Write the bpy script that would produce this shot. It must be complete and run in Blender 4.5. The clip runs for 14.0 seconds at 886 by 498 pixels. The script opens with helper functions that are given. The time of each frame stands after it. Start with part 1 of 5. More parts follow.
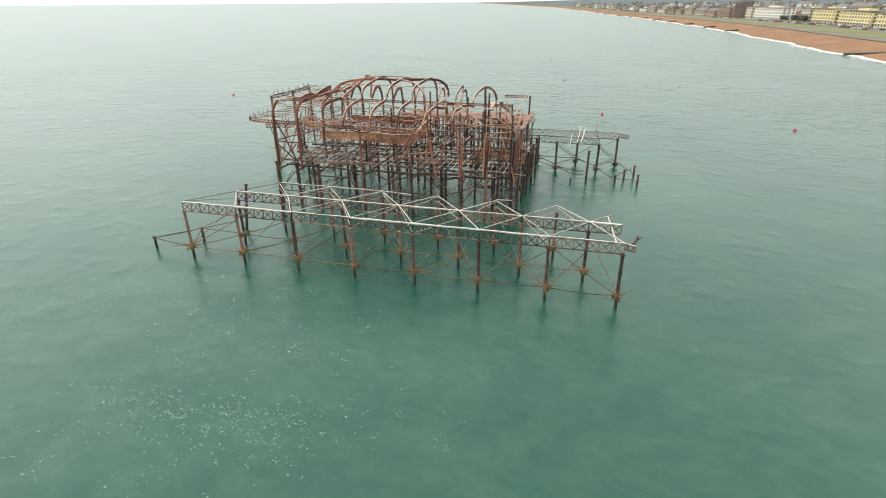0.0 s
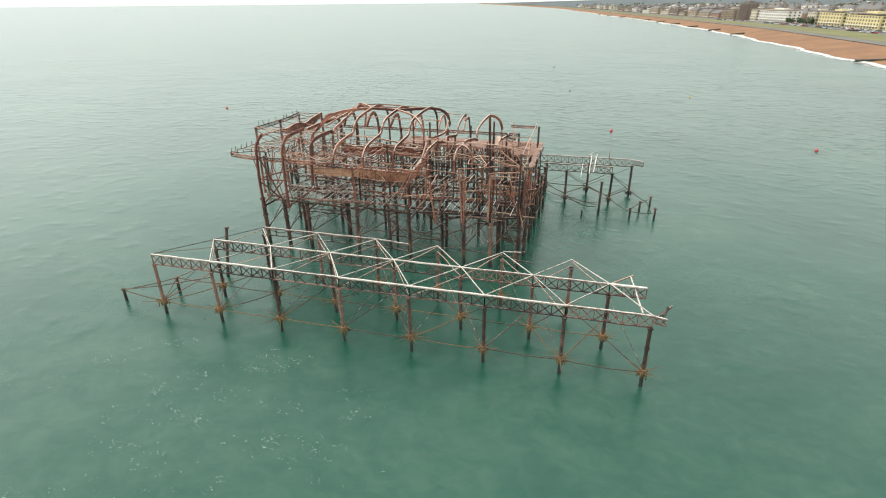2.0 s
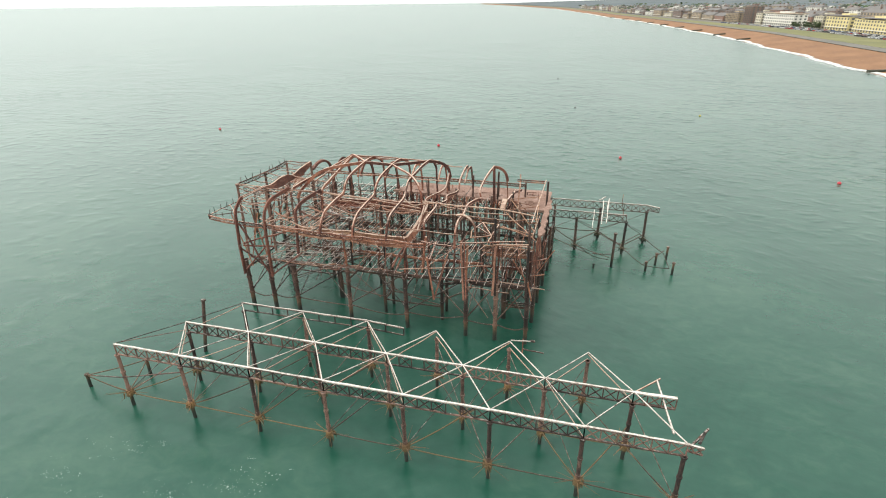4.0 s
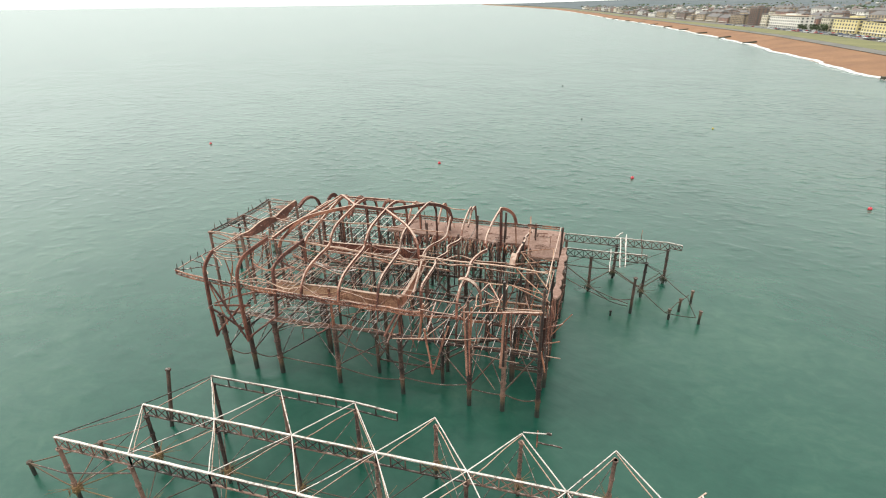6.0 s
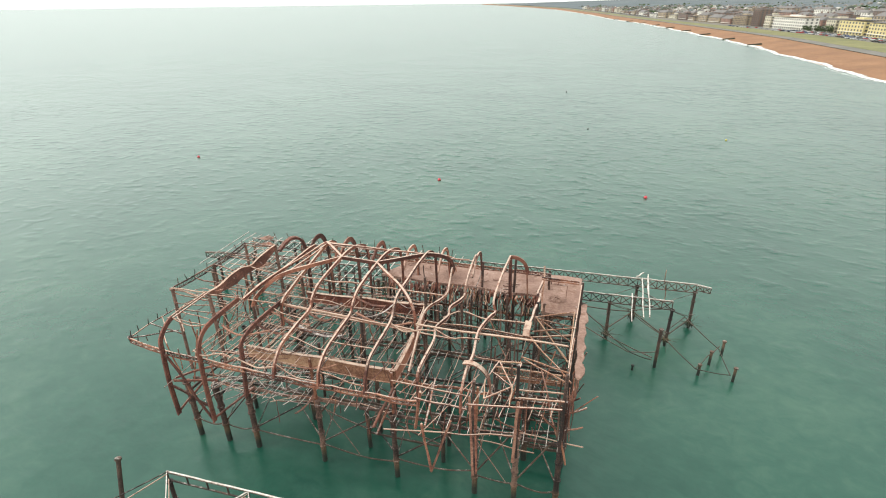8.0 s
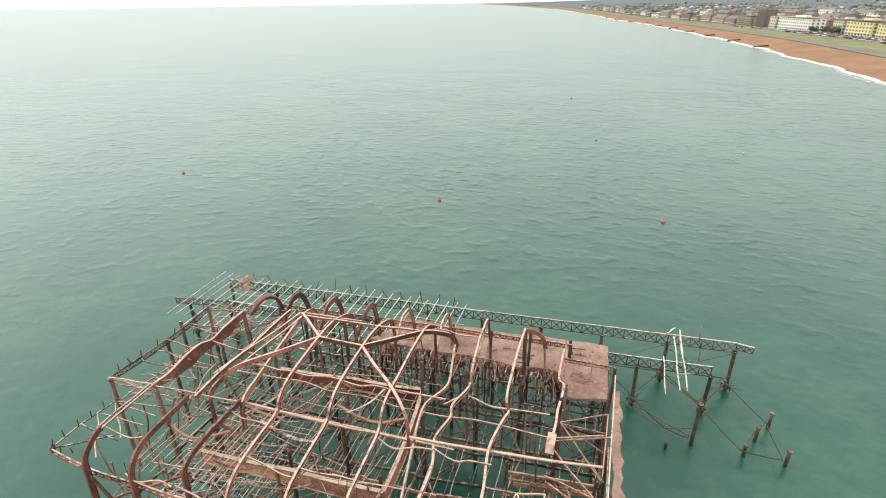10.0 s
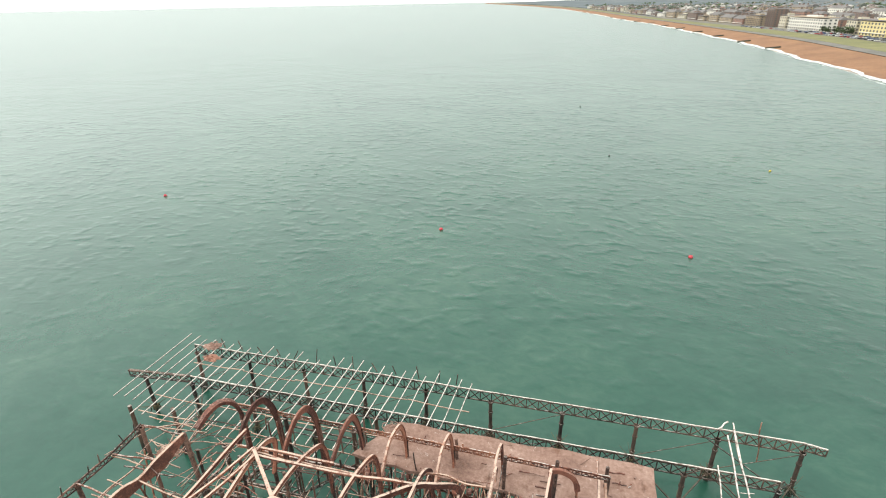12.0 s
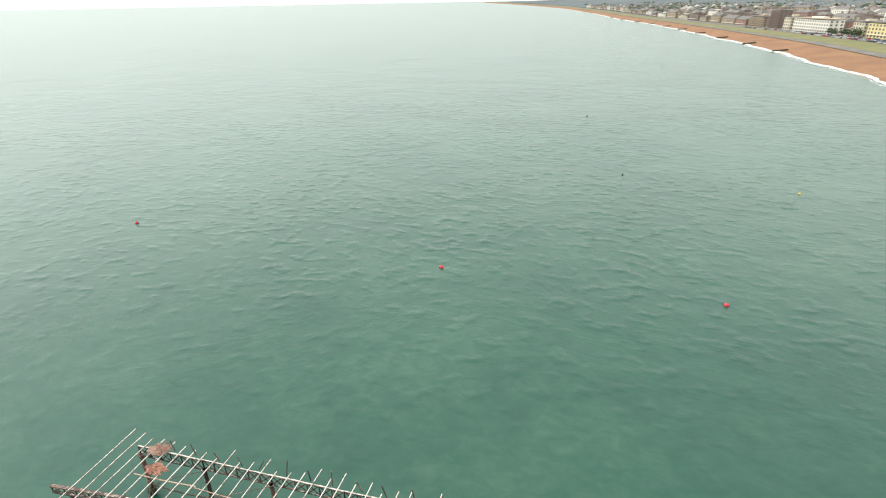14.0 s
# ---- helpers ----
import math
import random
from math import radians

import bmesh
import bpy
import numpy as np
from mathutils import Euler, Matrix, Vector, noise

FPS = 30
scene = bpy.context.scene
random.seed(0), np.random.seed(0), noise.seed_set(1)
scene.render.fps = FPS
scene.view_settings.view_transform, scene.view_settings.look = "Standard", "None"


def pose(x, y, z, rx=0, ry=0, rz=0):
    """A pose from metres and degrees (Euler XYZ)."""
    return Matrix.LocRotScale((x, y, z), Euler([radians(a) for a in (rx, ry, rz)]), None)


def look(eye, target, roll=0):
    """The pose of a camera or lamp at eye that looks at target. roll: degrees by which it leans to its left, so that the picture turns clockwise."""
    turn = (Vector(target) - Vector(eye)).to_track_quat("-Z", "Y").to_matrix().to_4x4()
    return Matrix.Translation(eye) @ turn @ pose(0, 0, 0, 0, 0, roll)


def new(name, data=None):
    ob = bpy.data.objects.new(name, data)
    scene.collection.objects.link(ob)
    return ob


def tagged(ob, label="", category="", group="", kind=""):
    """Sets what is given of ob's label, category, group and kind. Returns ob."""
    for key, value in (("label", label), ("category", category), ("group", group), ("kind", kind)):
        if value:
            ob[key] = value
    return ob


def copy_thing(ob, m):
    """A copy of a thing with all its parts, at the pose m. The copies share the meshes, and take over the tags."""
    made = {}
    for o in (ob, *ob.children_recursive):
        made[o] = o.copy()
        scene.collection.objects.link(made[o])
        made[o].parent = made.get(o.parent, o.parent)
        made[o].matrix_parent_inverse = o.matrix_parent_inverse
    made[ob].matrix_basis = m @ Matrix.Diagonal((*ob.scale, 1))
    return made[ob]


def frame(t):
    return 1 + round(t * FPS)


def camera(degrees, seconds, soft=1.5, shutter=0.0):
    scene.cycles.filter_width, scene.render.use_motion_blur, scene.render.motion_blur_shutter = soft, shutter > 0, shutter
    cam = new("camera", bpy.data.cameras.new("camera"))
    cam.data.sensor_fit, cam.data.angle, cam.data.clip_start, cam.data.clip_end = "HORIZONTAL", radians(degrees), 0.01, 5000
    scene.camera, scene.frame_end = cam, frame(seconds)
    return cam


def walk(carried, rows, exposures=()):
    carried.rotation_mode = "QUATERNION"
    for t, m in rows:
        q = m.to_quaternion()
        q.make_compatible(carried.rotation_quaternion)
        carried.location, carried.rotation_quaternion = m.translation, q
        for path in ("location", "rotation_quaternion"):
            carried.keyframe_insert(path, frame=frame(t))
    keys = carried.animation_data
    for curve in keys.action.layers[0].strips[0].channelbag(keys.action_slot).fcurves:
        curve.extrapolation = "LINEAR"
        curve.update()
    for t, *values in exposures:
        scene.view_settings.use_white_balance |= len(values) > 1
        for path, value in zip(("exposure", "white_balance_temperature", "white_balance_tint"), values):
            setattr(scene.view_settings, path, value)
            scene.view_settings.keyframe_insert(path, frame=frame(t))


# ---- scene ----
cam = camera(80.7, 14.0, soft=1.1)
PATH = [
    (0, (45.261, -48.677, 28.104), (44.804, -46.928, 27.247), -0.4),
    (0.5, (44.641, -46.887, 28.359), (44.188, -45.137, 27.504), -0.4),
    (1, (44.096, -44.671, 28.853), (43.64, -42.921, 27.999), -0.4),
    (1.5, (43.651, -42.586, 29.576), (43.193, -40.837, 28.721), -0.4),
    (2, (43.215, -40.243, 30.774), (42.752, -38.495, 29.918), -0.5),
    (2.5, (42.787, -37.996, 32.087), (42.319, -36.25, 31.23), -0.6),
    (3, (42.193, -35.726, 33.478), (41.727, -33.98, 32.621), -0.6),
    (5.5, (39.52, -24.297, 37.475), (39.044, -22.552, 36.62), -0.7),
    (6, (38.849, -22.009, 37.819), (38.374, -20.264, 36.964), -0.7),
    (6.5, (38.268, -19.854, 38.105), (37.792, -18.109, 37.251), -0.7),
    (7, (37.627, -17.511, 38.527), (37.152, -15.766, 37.672), -0.7),
    (7.5, (37.002, -15.274, 38.903), (36.527, -13.529, 38.049), -0.7),
    (8, (36.316, -12.782, 39.435), (35.842, -11.038, 38.579), -0.7),
    (10.5, (32.742, 0.657, 41.39), (32.266, 2.4, 40.532), -0.8),
    (11, (31.896, 3.802, 41.843), (31.419, 5.545, 40.986), -0.7),
    (11.5, (31.248, 6.812, 42.341), (30.765, 8.552, 41.483), -0.8),
    (12, (30.583, 10.181, 42.868), (30.094, 11.92, 42.009), -1.1),
    (12.5, (29.42, 13.326, 43.389), (28.939, 15.066, 42.528), -0.9),
    (13, (28.406, 17.274, 43.661), (27.912, 19.011, 42.801), -0.8),
    (13.5, (27.264, 20.716, 43.912), (26.769, 22.452, 43.051), -0.8),
    (14, (26.487, 23.779, 44.691), (26.005, 25.518, 43.828), -1.0),
]
walk(cam, [(t, look(eye, target, roll)) for t, eye, target, roll in PATH], exposures=((0.0, -0.1), (3.0, -0.07), (5.5, -0.02), (8.0, 0.0), (10.5, 0.03), (14.0, 0.07)))

# ---------------------------------------------------------------- light
world = bpy.data.worlds.new("overcast_sky")
scene.world = world
world.use_nodes = True
wn, wl = world.node_tree.nodes, world.node_tree.links
sky = wn.new("ShaderNodeTexSky")
sky.sky_type = "NISHITA"
sky.sun_disc = False
sky.sun_elevation, sky.sun_rotation = radians(42), radians(260)
sky.air_density, sky.dust_density, sky.ozone_density = 1.0, 4.0, 1.0
grey = wn.new("ShaderNodeHueSaturation")
grey.inputs["Saturation"].default_value = 0.12
cloud = wn.new("ShaderNodeMix")
cloud.data_type = "RGBA"
cloud.inputs[0].default_value = 0.86
# the cloud cover is brighter towards the hidden sun
place = wn.new("ShaderNodeTexCoord")
towards = wn.new("ShaderNodeVectorMath")
towards.operation = "DOT_PRODUCT"
towards.inputs[1].default_value = Vector((-72, -20, 66)).normalized()
glow = wn.new("ShaderNodeMapRange")
glow.inputs[1].default_value, glow.inputs[2].default_value = -1.0, 1.0
glow.inputs[3].default_value, glow.inputs[4].default_value = 0.61, 1.14
# and duller at the horizon than higher up
height = wn.new("ShaderNodeSeparateXYZ")
lift = wn.new("ShaderNodeMapRange")
lift.inputs[1].default_value, lift.inputs[2].default_value = 0.0, 0.42
lift.inputs[3].default_value, lift.inputs[4].default_value = 0.87, 1.19
bright = wn.new("ShaderNodeMath")
bright.operation = "MULTIPLY"
cover = wn.new("ShaderNodeVectorMath")
cover.operation = "SCALE"
cover.inputs[0].default_value = (20.4, 21.2, 20.4)
wl.new(place.outputs["Generated"], towards.inputs[0])
wl.new(towards.outputs["Value"], glow.inputs[0])
wl.new(place.outputs["Generated"], height.inputs[0])
wl.new(height.outputs[2], lift.inputs[0])
wl.new(glow.outputs[0], bright.inputs[0])
wl.new(lift.outputs[0], bright.inputs[1])
wl.new(bright.outputs[0], cover.inputs["Scale"])
wl.new(cover.outputs[0], cloud.inputs[7])
wl.new(sky.outputs[0], grey.inputs["Color"])
wl.new(grey.outputs[0], cloud.inputs[6])
wl.new(cloud.outputs[2], wn["Background"].inputs[0])
wn["Background"].inputs[1].default_value = 0.1

sun_data = bpy.data.lights.new("sun", "SUN")
sun_data.energy, sun_data.angle, sun_data.color = 1.5, radians(14), (1.0, 0.95, 0.88)
sun = new("sun", sun_data)
sun.matrix_world = look((-72, -20, 66), (0, 0, 0))


# ---------------------------------------------------------------- materials
def node_mat(name, rough=0.8, metal=0.0):
    m = bpy.data.materials.new(name)
    m.use_nodes = True
    n, l = m.node_tree.nodes, m.node_tree.links
    b = n["Principled BSDF"]
    b.inputs["Roughness"].default_value, b.inputs["Metallic"].default_value = rough, metal
    return m, n, l, b


def noise_node(n, l, scale, detail=4.0, rough=0.6, coord=None):
    t = n.new("ShaderNodeTexNoise")
    t.inputs["Scale"].default_value, t.inputs["Detail"].default_value, t.inputs["Roughness"].default_value = scale, detail, rough
    if coord is not None:
        l.new(coord, t.inputs["Vector"])
    return t


def ramp(n, l, fac, stops):
    r = n.new("ShaderNodeValToRGB")
    e = r.color_ramp.elements
    while len(e) < len(stops):
        e.new(0.5)
    for el, (p, c) in zip(e, stops):
        el.position, el.color = p, (*c, 1) if len(c) == 3 else c
    l.new(fac, r.inputs[0])
    return r


def mix(n, l, fac, a, b, mode="MIX"):
    x = n.new("ShaderNodeMix")
    x.data_type, x.blend_type = "RGBA", mode
    for sock, v in ((0, fac), (6, a), (7, b)):
        if isinstance(v, (int, float)):
            x.inputs[sock].default_value = v
        elif isinstance(v, tuple):
            x.inputs[sock].default_value = (*v, 1)
        else:
            l.new(v, x.inputs[sock])
    return x.outputs[2]


def math_node(n, l, op, a, b=None, c=None, clamp=False):
    x = n.new("ShaderNodeMath")
    x.operation, x.use_clamp = op, clamp
    for i, v in enumerate((a, b, c)):
        if v is None:
            continue
        if isinstance(v, (int, float)):
            x.inputs[i].default_value = v
        else:
            l.new(v, x.inputs[i])
    return x.outputs[0]


def bump(n, l, b, height, strength, distance):
    k = n.new("ShaderNodeBump")
    k.inputs["Strength"].default_value, k.inputs["Distance"].default_value = strength, distance
    l.new(height, k.inputs["Height"])
    l.new(k.outputs[0], b.inputs["Normal"])
    return k


def rust_mat(name, dark, mid, light, guano_lit=0.5, tide=True, scale=1.0, guano_lit_col=(0.62, 0.57, 0.52), weed=((0.02, 0.028, 0.018), (0.09, 0.07, 0.03), (0.2, 0.11, 0.045))):
    """Rusted iron: three tones, bird guano and painted top light on upward faces, weed and orange scale in the tidal
    band.
    """
    m, n, l, b = node_mat(name, 0.85)
    geo, info = n.new("ShaderNodeNewGeometry"), n.new("ShaderNodeObjectInfo")
    pos = geo.outputs["Position"]
    big, small = noise_node(n, l, 0.55 * scale, 5, 0.65, pos), noise_node(n, l, 6.0 * scale, 6, 0.7, pos)
    tone = math_node(n, l, "ADD", math_node(n, l, "MULTIPLY", big.outputs[0], 0.45), math_node(n, l, "MULTIPLY", small.outputs[0], 0.55))
    tone = math_node(n, l, "ADD", tone, math_node(n, l, "MULTIPLY_ADD", info.outputs["Random"], 0.22, -0.11))
    col = ramp(n, l, tone, ((0.39, dark), (0.5, mid), (0.61, light))).outputs[0]
    sep = n.new("ShaderNodeSeparateXYZ")
    l.new(geo.outputs["Normal"], sep.inputs[0])
    up = math_node(n, l, "MULTIPLY_ADD", sep.outputs[2], 2.5, -1.1, clamp=True)
    spots = noise_node(n, l, 2.3, 5, 0.75, pos)
    white = math_node(n, l, "MULTIPLY_ADD", spots.outputs[0], 7.0, -4.0 + 1.7 * guano_lit, clamp=True)
    col = mix(n, l, math_node(n, l, "MULTIPLY", up, math_node(n, l, "MULTIPLY", white, min(1.0, 0.35 + 0.6 * guano_lit))), col, guano_lit_col)
    if tide:
        sp = n.new("ShaderNodeSeparateXYZ")
        l.new(pos, sp.inputs[0])
        height = math_node(n, l, "ADD", sp.outputs[2], math_node(n, l, "MULTIPLY_ADD", small.outputs[0], 1.0, -0.5))
        band = ramp(n, l, math_node(n, l, "DIVIDE", height, 4.0, clamp=True), ((0.0, (1, 1, 1)), (0.22, (0.9, 0.9, 0.9)), (0.5, (0, 0, 0)))).outputs[0]
        growth = ramp(n, l, math_node(n, l, "DIVIDE", height, 4.0, clamp=True), ((0.08, weed[0]), (0.2, weed[1]), (0.36, weed[2]))).outputs[0]
        col = mix(n, l, band, col, growth)
    l.new(col, b.inputs["Base Color"])
    bump(n, l, b, small.outputs[0], 0.5, 0.03)
    return m


WEED_DARK = ((0.014, 0.018, 0.013), (0.035, 0.03, 0.018), (0.08, 0.045, 0.028))
M_RUST = rust_mat("rusted_iron", (0.032, 0.011, 0.007), (0.15, 0.05, 0.029), (0.31, 0.13, 0.072), 0.5)
# tan tops on rib, bar and plate iron paint the light on upward faces
M_RIB = rust_mat("rusted_rib_iron", (0.05, 0.016, 0.011), (0.165, 0.054, 0.034), (0.33, 0.14, 0.085), 0.9, tide=False, guano_lit_col=(0.49, 0.355, 0.285))
M_PILE = rust_mat("rusted_pile_iron", (0.016, 0.01, 0.008), (0.062, 0.033, 0.025), (0.19, 0.108, 0.08), 0.2, weed=((0.016, 0.02, 0.014), (0.06, 0.045, 0.024), (0.14, 0.075, 0.036)))
# dark iron; under the pavilion its darkness also paints the shade
M_DARK = rust_mat("dark_weathered_and_shaded_iron", (0.014, 0.01, 0.008), (0.042, 0.026, 0.019), (0.1, 0.058, 0.04), 0.3, weed=WEED_DARK)
M_GUANO = rust_mat("iron_whitened_by_droppings", (0.07, 0.042, 0.032), (0.24, 0.175, 0.145), (0.44, 0.38, 0.34), 0.8)
# pale iron, its tones set to the lit edges of the ribs
M_PALE = rust_mat("pale_corroded_lit_iron", (0.08, 0.027, 0.015), (0.235, 0.1, 0.06), (0.43, 0.265, 0.19), 0.85, tide=False, guano_lit_col=(0.45, 0.335, 0.265))
M_ORANGE = rust_mat("orange_flaking_rust", (0.13, 0.052, 0.03), (0.29, 0.14, 0.083), (0.45, 0.27, 0.17), 0.5, tide=False, guano_lit_col=(0.5, 0.38, 0.31))
M_HOOK = rust_mat("maroon_plate_iron", (0.032, 0.011, 0.008), (0.095, 0.032, 0.022), (0.2, 0.075, 0.048), 0.3, tide=False, guano_lit_col=(0.42, 0.3, 0.24))
M_WAVE = rust_mat("tan_buckled_plate", (0.065, 0.024, 0.016), (0.165, 0.065, 0.042), (0.3, 0.15, 0.1), 0.0, tide=False)
M_SHEET = rust_mat("grey_twisted_sheet", (0.09, 0.066, 0.062), (0.22, 0.165, 0.15), (0.36, 0.29, 0.26), 0.4, tide=False)
M_STAR = rust_mat("weed_hung_iron", (0.02, 0.015, 0.01), (0.085, 0.05, 0.023), (0.19, 0.1, 0.038), 0.0)


def deck_mat():
    m, n, l, b = node_mat("dusty_deck", 0.95)
    geo = n.new("ShaderNodeNewGeometry")
    pos = geo.outputs["Position"]
    big, small = noise_node(n, l, 0.35, 5, 0.6, pos), noise_node(n, l, 3.5, 8, 0.72, pos)
    tone = math_node(n, l, "ADD", math_node(n, l, "MULTIPLY", big.outputs[0], 0.5), math_node(n, l, "MULTIPLY", small.outputs[0], 0.5))
    col = ramp(n, l, tone, ((0.3, (0.08, 0.042, 0.031)), (0.48, (0.2, 0.116, 0.088)), (0.62, (0.29, 0.188, 0.15)), (0.75, (0.5, 0.42, 0.37)))).outputs[0]
    stain = noise_node(n, l, 0.8, 6, 0.7, pos)
    col = mix(n, l, math_node(n, l, "MULTIPLY_ADD", stain.outputs[0], 7.0, -3.9, clamp=True), col, (0.13, 0.062, 0.038))
    rubble = noise_node(n, l, 1.7, 7, 0.75, pos)
    col = mix(n, l, math_node(n, l, "MULTIPLY_ADD", rubble.outputs[0], 12.0, -7.6, clamp=True), col, (0.58, 0.52, 0.47))
    l.new(col, b.inputs["Base Color"])
    bump(n, l, b, small.outputs[0], 0.7, 0.08)
    return m


M_DECK = deck_mat()


def sea_mat():
    m, n, l, b = node_mat("turbid_sea", 0.16)
    geo = n.new("ShaderNodeNewGeometry")
    pos = geo.outputs["Position"]
    stretch = n.new("ShaderNodeMapping")
    stretch.inputs["Rotation"].default_value = (0, 0, radians(14))
    stretch.inputs["Scale"].default_value = (0.75, 1.0, 1.0)
    l.new(pos, stretch.inputs[0])
    v = stretch.outputs[0]
    # silt clouds and drifting patches; a finer noise paints wavelet light into the colour
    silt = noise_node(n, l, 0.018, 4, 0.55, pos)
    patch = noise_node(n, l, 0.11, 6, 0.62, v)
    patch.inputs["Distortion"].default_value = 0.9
    facet_tone = noise_node(n, l, 0.6, 5, 0.65, v)
    facet_tone.inputs["Distortion"].default_value = 0.6
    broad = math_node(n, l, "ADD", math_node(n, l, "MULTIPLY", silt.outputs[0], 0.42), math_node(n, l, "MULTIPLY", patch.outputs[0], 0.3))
    tone = math_node(n, l, "ADD", broad, math_node(n, l, "MULTIPLY", facet_tone.outputs[0], 0.28))
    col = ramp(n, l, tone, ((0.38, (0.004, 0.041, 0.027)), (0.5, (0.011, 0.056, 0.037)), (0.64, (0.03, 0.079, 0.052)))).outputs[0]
    swell, ripple = noise_node(n, l, 0.075, 2, 0.5, v), noise_node(n, l, 0.7, 2, 0.5, v)
    chop = noise_node(n, l, 0.16, 1.5, 0.4, v)
    # scattered short wavelets
    lump = noise_node(n, l, 0.4, 1, 0.4, v)
    wavelet = n.new("ShaderNodeMapRange")
    wavelet.interpolation_type = "SMOOTHSTEP"
    wavelet.inputs[1].default_value, wavelet.inputs[2].default_value = 0.46, 0.86
    l.new(lump.outputs[0], wavelet.inputs[0])
    # ruffled and calmer patches; the water round the pier lies smoother than the open sea behind it
    gust = noise_node(n, l, 0.026, 6, 0.68, v)
    gust.inputs["Distortion"].default_value = 0.8
    where = n.new("ShaderNodeSeparateXYZ")
    l.new(pos, where.inputs[0])
    lee = n.new("ShaderNodeMapRange")
    lee.interpolation_type = "SMOOTHSTEP"
    lee.inputs[1].default_value, lee.inputs[2].default_value, lee.inputs[3].default_value, lee.inputs[4].default_value = 30, 130, 0.25, 1.0
    l.new(where.outputs[1], lee.inputs[0])
    ruffle = math_node(n, l, "MULTIPLY_ADD", gust.outputs[0], 5.5, -2.1, clamp=True)
    open_sea = math_node(n, l, "MULTIPLY", math_node(n, l, "MULTIPLY_ADD", ruffle, 0.75, 0.25), lee.outputs[0])
    fine = math_node(n, l, "ADD", math_node(n, l, "MULTIPLY", chop.outputs[0], 0.35), math_node(n, l, "MULTIPLY", ripple.outputs[0], 0.04))
    fine = math_node(n, l, "MULTIPLY_ADD", wavelet.outputs[0], 0.31, fine)
    h = math_node(n, l, "ADD", math_node(n, l, "MULTIPLY", swell.outputs[0], 0.25), math_node(n, l, "MULTIPLY", fine, open_sea))
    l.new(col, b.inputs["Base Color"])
    b.inputs["IOR"].default_value = 1.33
    b.inputs["Specular Tint"].default_value = (0.88, 1.0, 0.97, 1)
    b.inputs["Roughness"].default_value = 0.27
    b.inputs["Specular IOR Level"].default_value = 0.75
    bump(n, l, b, h, 1.0, 0.8)
    return m


M_SEA = sea_mat()


def ground_mat(name, stops, scale, relief=0.1, rough=0.95):
    m, n, l, b = node_mat(name, rough)
    geo = n.new("ShaderNodeNewGeometry")
    pos = geo.outputs["Position"]
    big, small = noise_node(n, l, scale, 5, 0.6, pos), noise_node(n, l, scale * 9, 5, 0.7, pos)
    tone = math_node(n, l, "ADD", math_node(n, l, "MULTIPLY", big.outputs[0], 0.6), math_node(n, l, "MULTIPLY", small.outputs[0], 0.4))
    l.new(ramp(n, l, tone, stops).outputs[0], b.inputs["Base Color"])
    bump(n, l, b, small.outputs[0], 0.6, relief)
    return m


M_SHINGLE = ground_mat("orange_shingle", ((0.3, (0.132, 0.06, 0.027)), (0.5, (0.19, 0.09, 0.039)), (0.7, (0.25, 0.128, 0.06))), 0.05, 0.3)
M_GRASS = ground_mat("lawn_grass", ((0.3, (0.075, 0.08, 0.028)), (0.5, (0.13, 0.125, 0.042)), (0.7, (0.19, 0.165, 0.065))), 0.04, 0.1)
M_PAVE = ground_mat("promenade_asphalt", ((0.3, (0.07, 0.066, 0.055)), (0.5, (0.115, 0.105, 0.09)), (0.7, (0.17, 0.15, 0.13))), 0.06, 0.05)
M_TOWN = ground_mat("town_ground", ((0.3, (0.08, 0.08, 0.07)), (0.5, (0.15, 0.14, 0.12)), (0.7, (0.22, 0.2, 0.17))), 0.02, 0.3)
# distance haze is mixed into the downland's base colour
M_HILL = ground_mat("haze_tinted_downland", ((0.3, (0.038, 0.05, 0.056)), (0.5, (0.064, 0.08, 0.088)), (0.7, (0.115, 0.13, 0.133))), 0.004, 2.0)
M_FOAM = ground_mat("surf_foam", ((0.25, (0.36, 0.38, 0.35)), (0.5, (0.52, 0.52, 0.49)), (0.7, (0.64, 0.63, 0.61))), 0.2, 0.2, 0.7)
M_TIMBER = ground_mat("wet_groyne_timber", ((0.3, (0.02, 0.022, 0.016)), (0.5, (0.045, 0.045, 0.03)), (0.7, (0.08, 0.07, 0.045))), 0.4, 0.1)
M_FOLIAGE = ground_mat("foliage", ((0.3, (0.03, 0.05, 0.02)), (0.5, (0.055, 0.08, 0.03)), (0.7, (0.09, 0.11, 0.045))), 0.3, 0.2)


def wall_mat(name, c, var=0.18):
    lo, hi = tuple(v * (1 - var) for v in c), tuple(min(0.85, v * (1 + var)) for v in c)
    return ground_mat(name, ((0.3, lo), (0.5, c), (0.7, hi)), 0.08, 0.05, 0.85)


M_CREAM = wall_mat("cream_stucco", (0.48, 0.43, 0.33))
M_WHITE = wall_mat("white_stucco", (0.6, 0.57, 0.51))
M_YELLOW = wall_mat("yellow_stucco", (0.56, 0.47, 0.24))
M_BRICK = wall_mat("red_brick", (0.26, 0.15, 0.115))
M_BROWN = wall_mat("brown_brick", (0.17, 0.12, 0.1))
M_TAN = wall_mat("tan_render", (0.3, 0.235, 0.165))
M_SLATE = wall_mat("slate_roof", (0.13, 0.118, 0.112), 0.3)
M_PANE = wall_mat("dull_window_pane", (0.09, 0.092, 0.09))


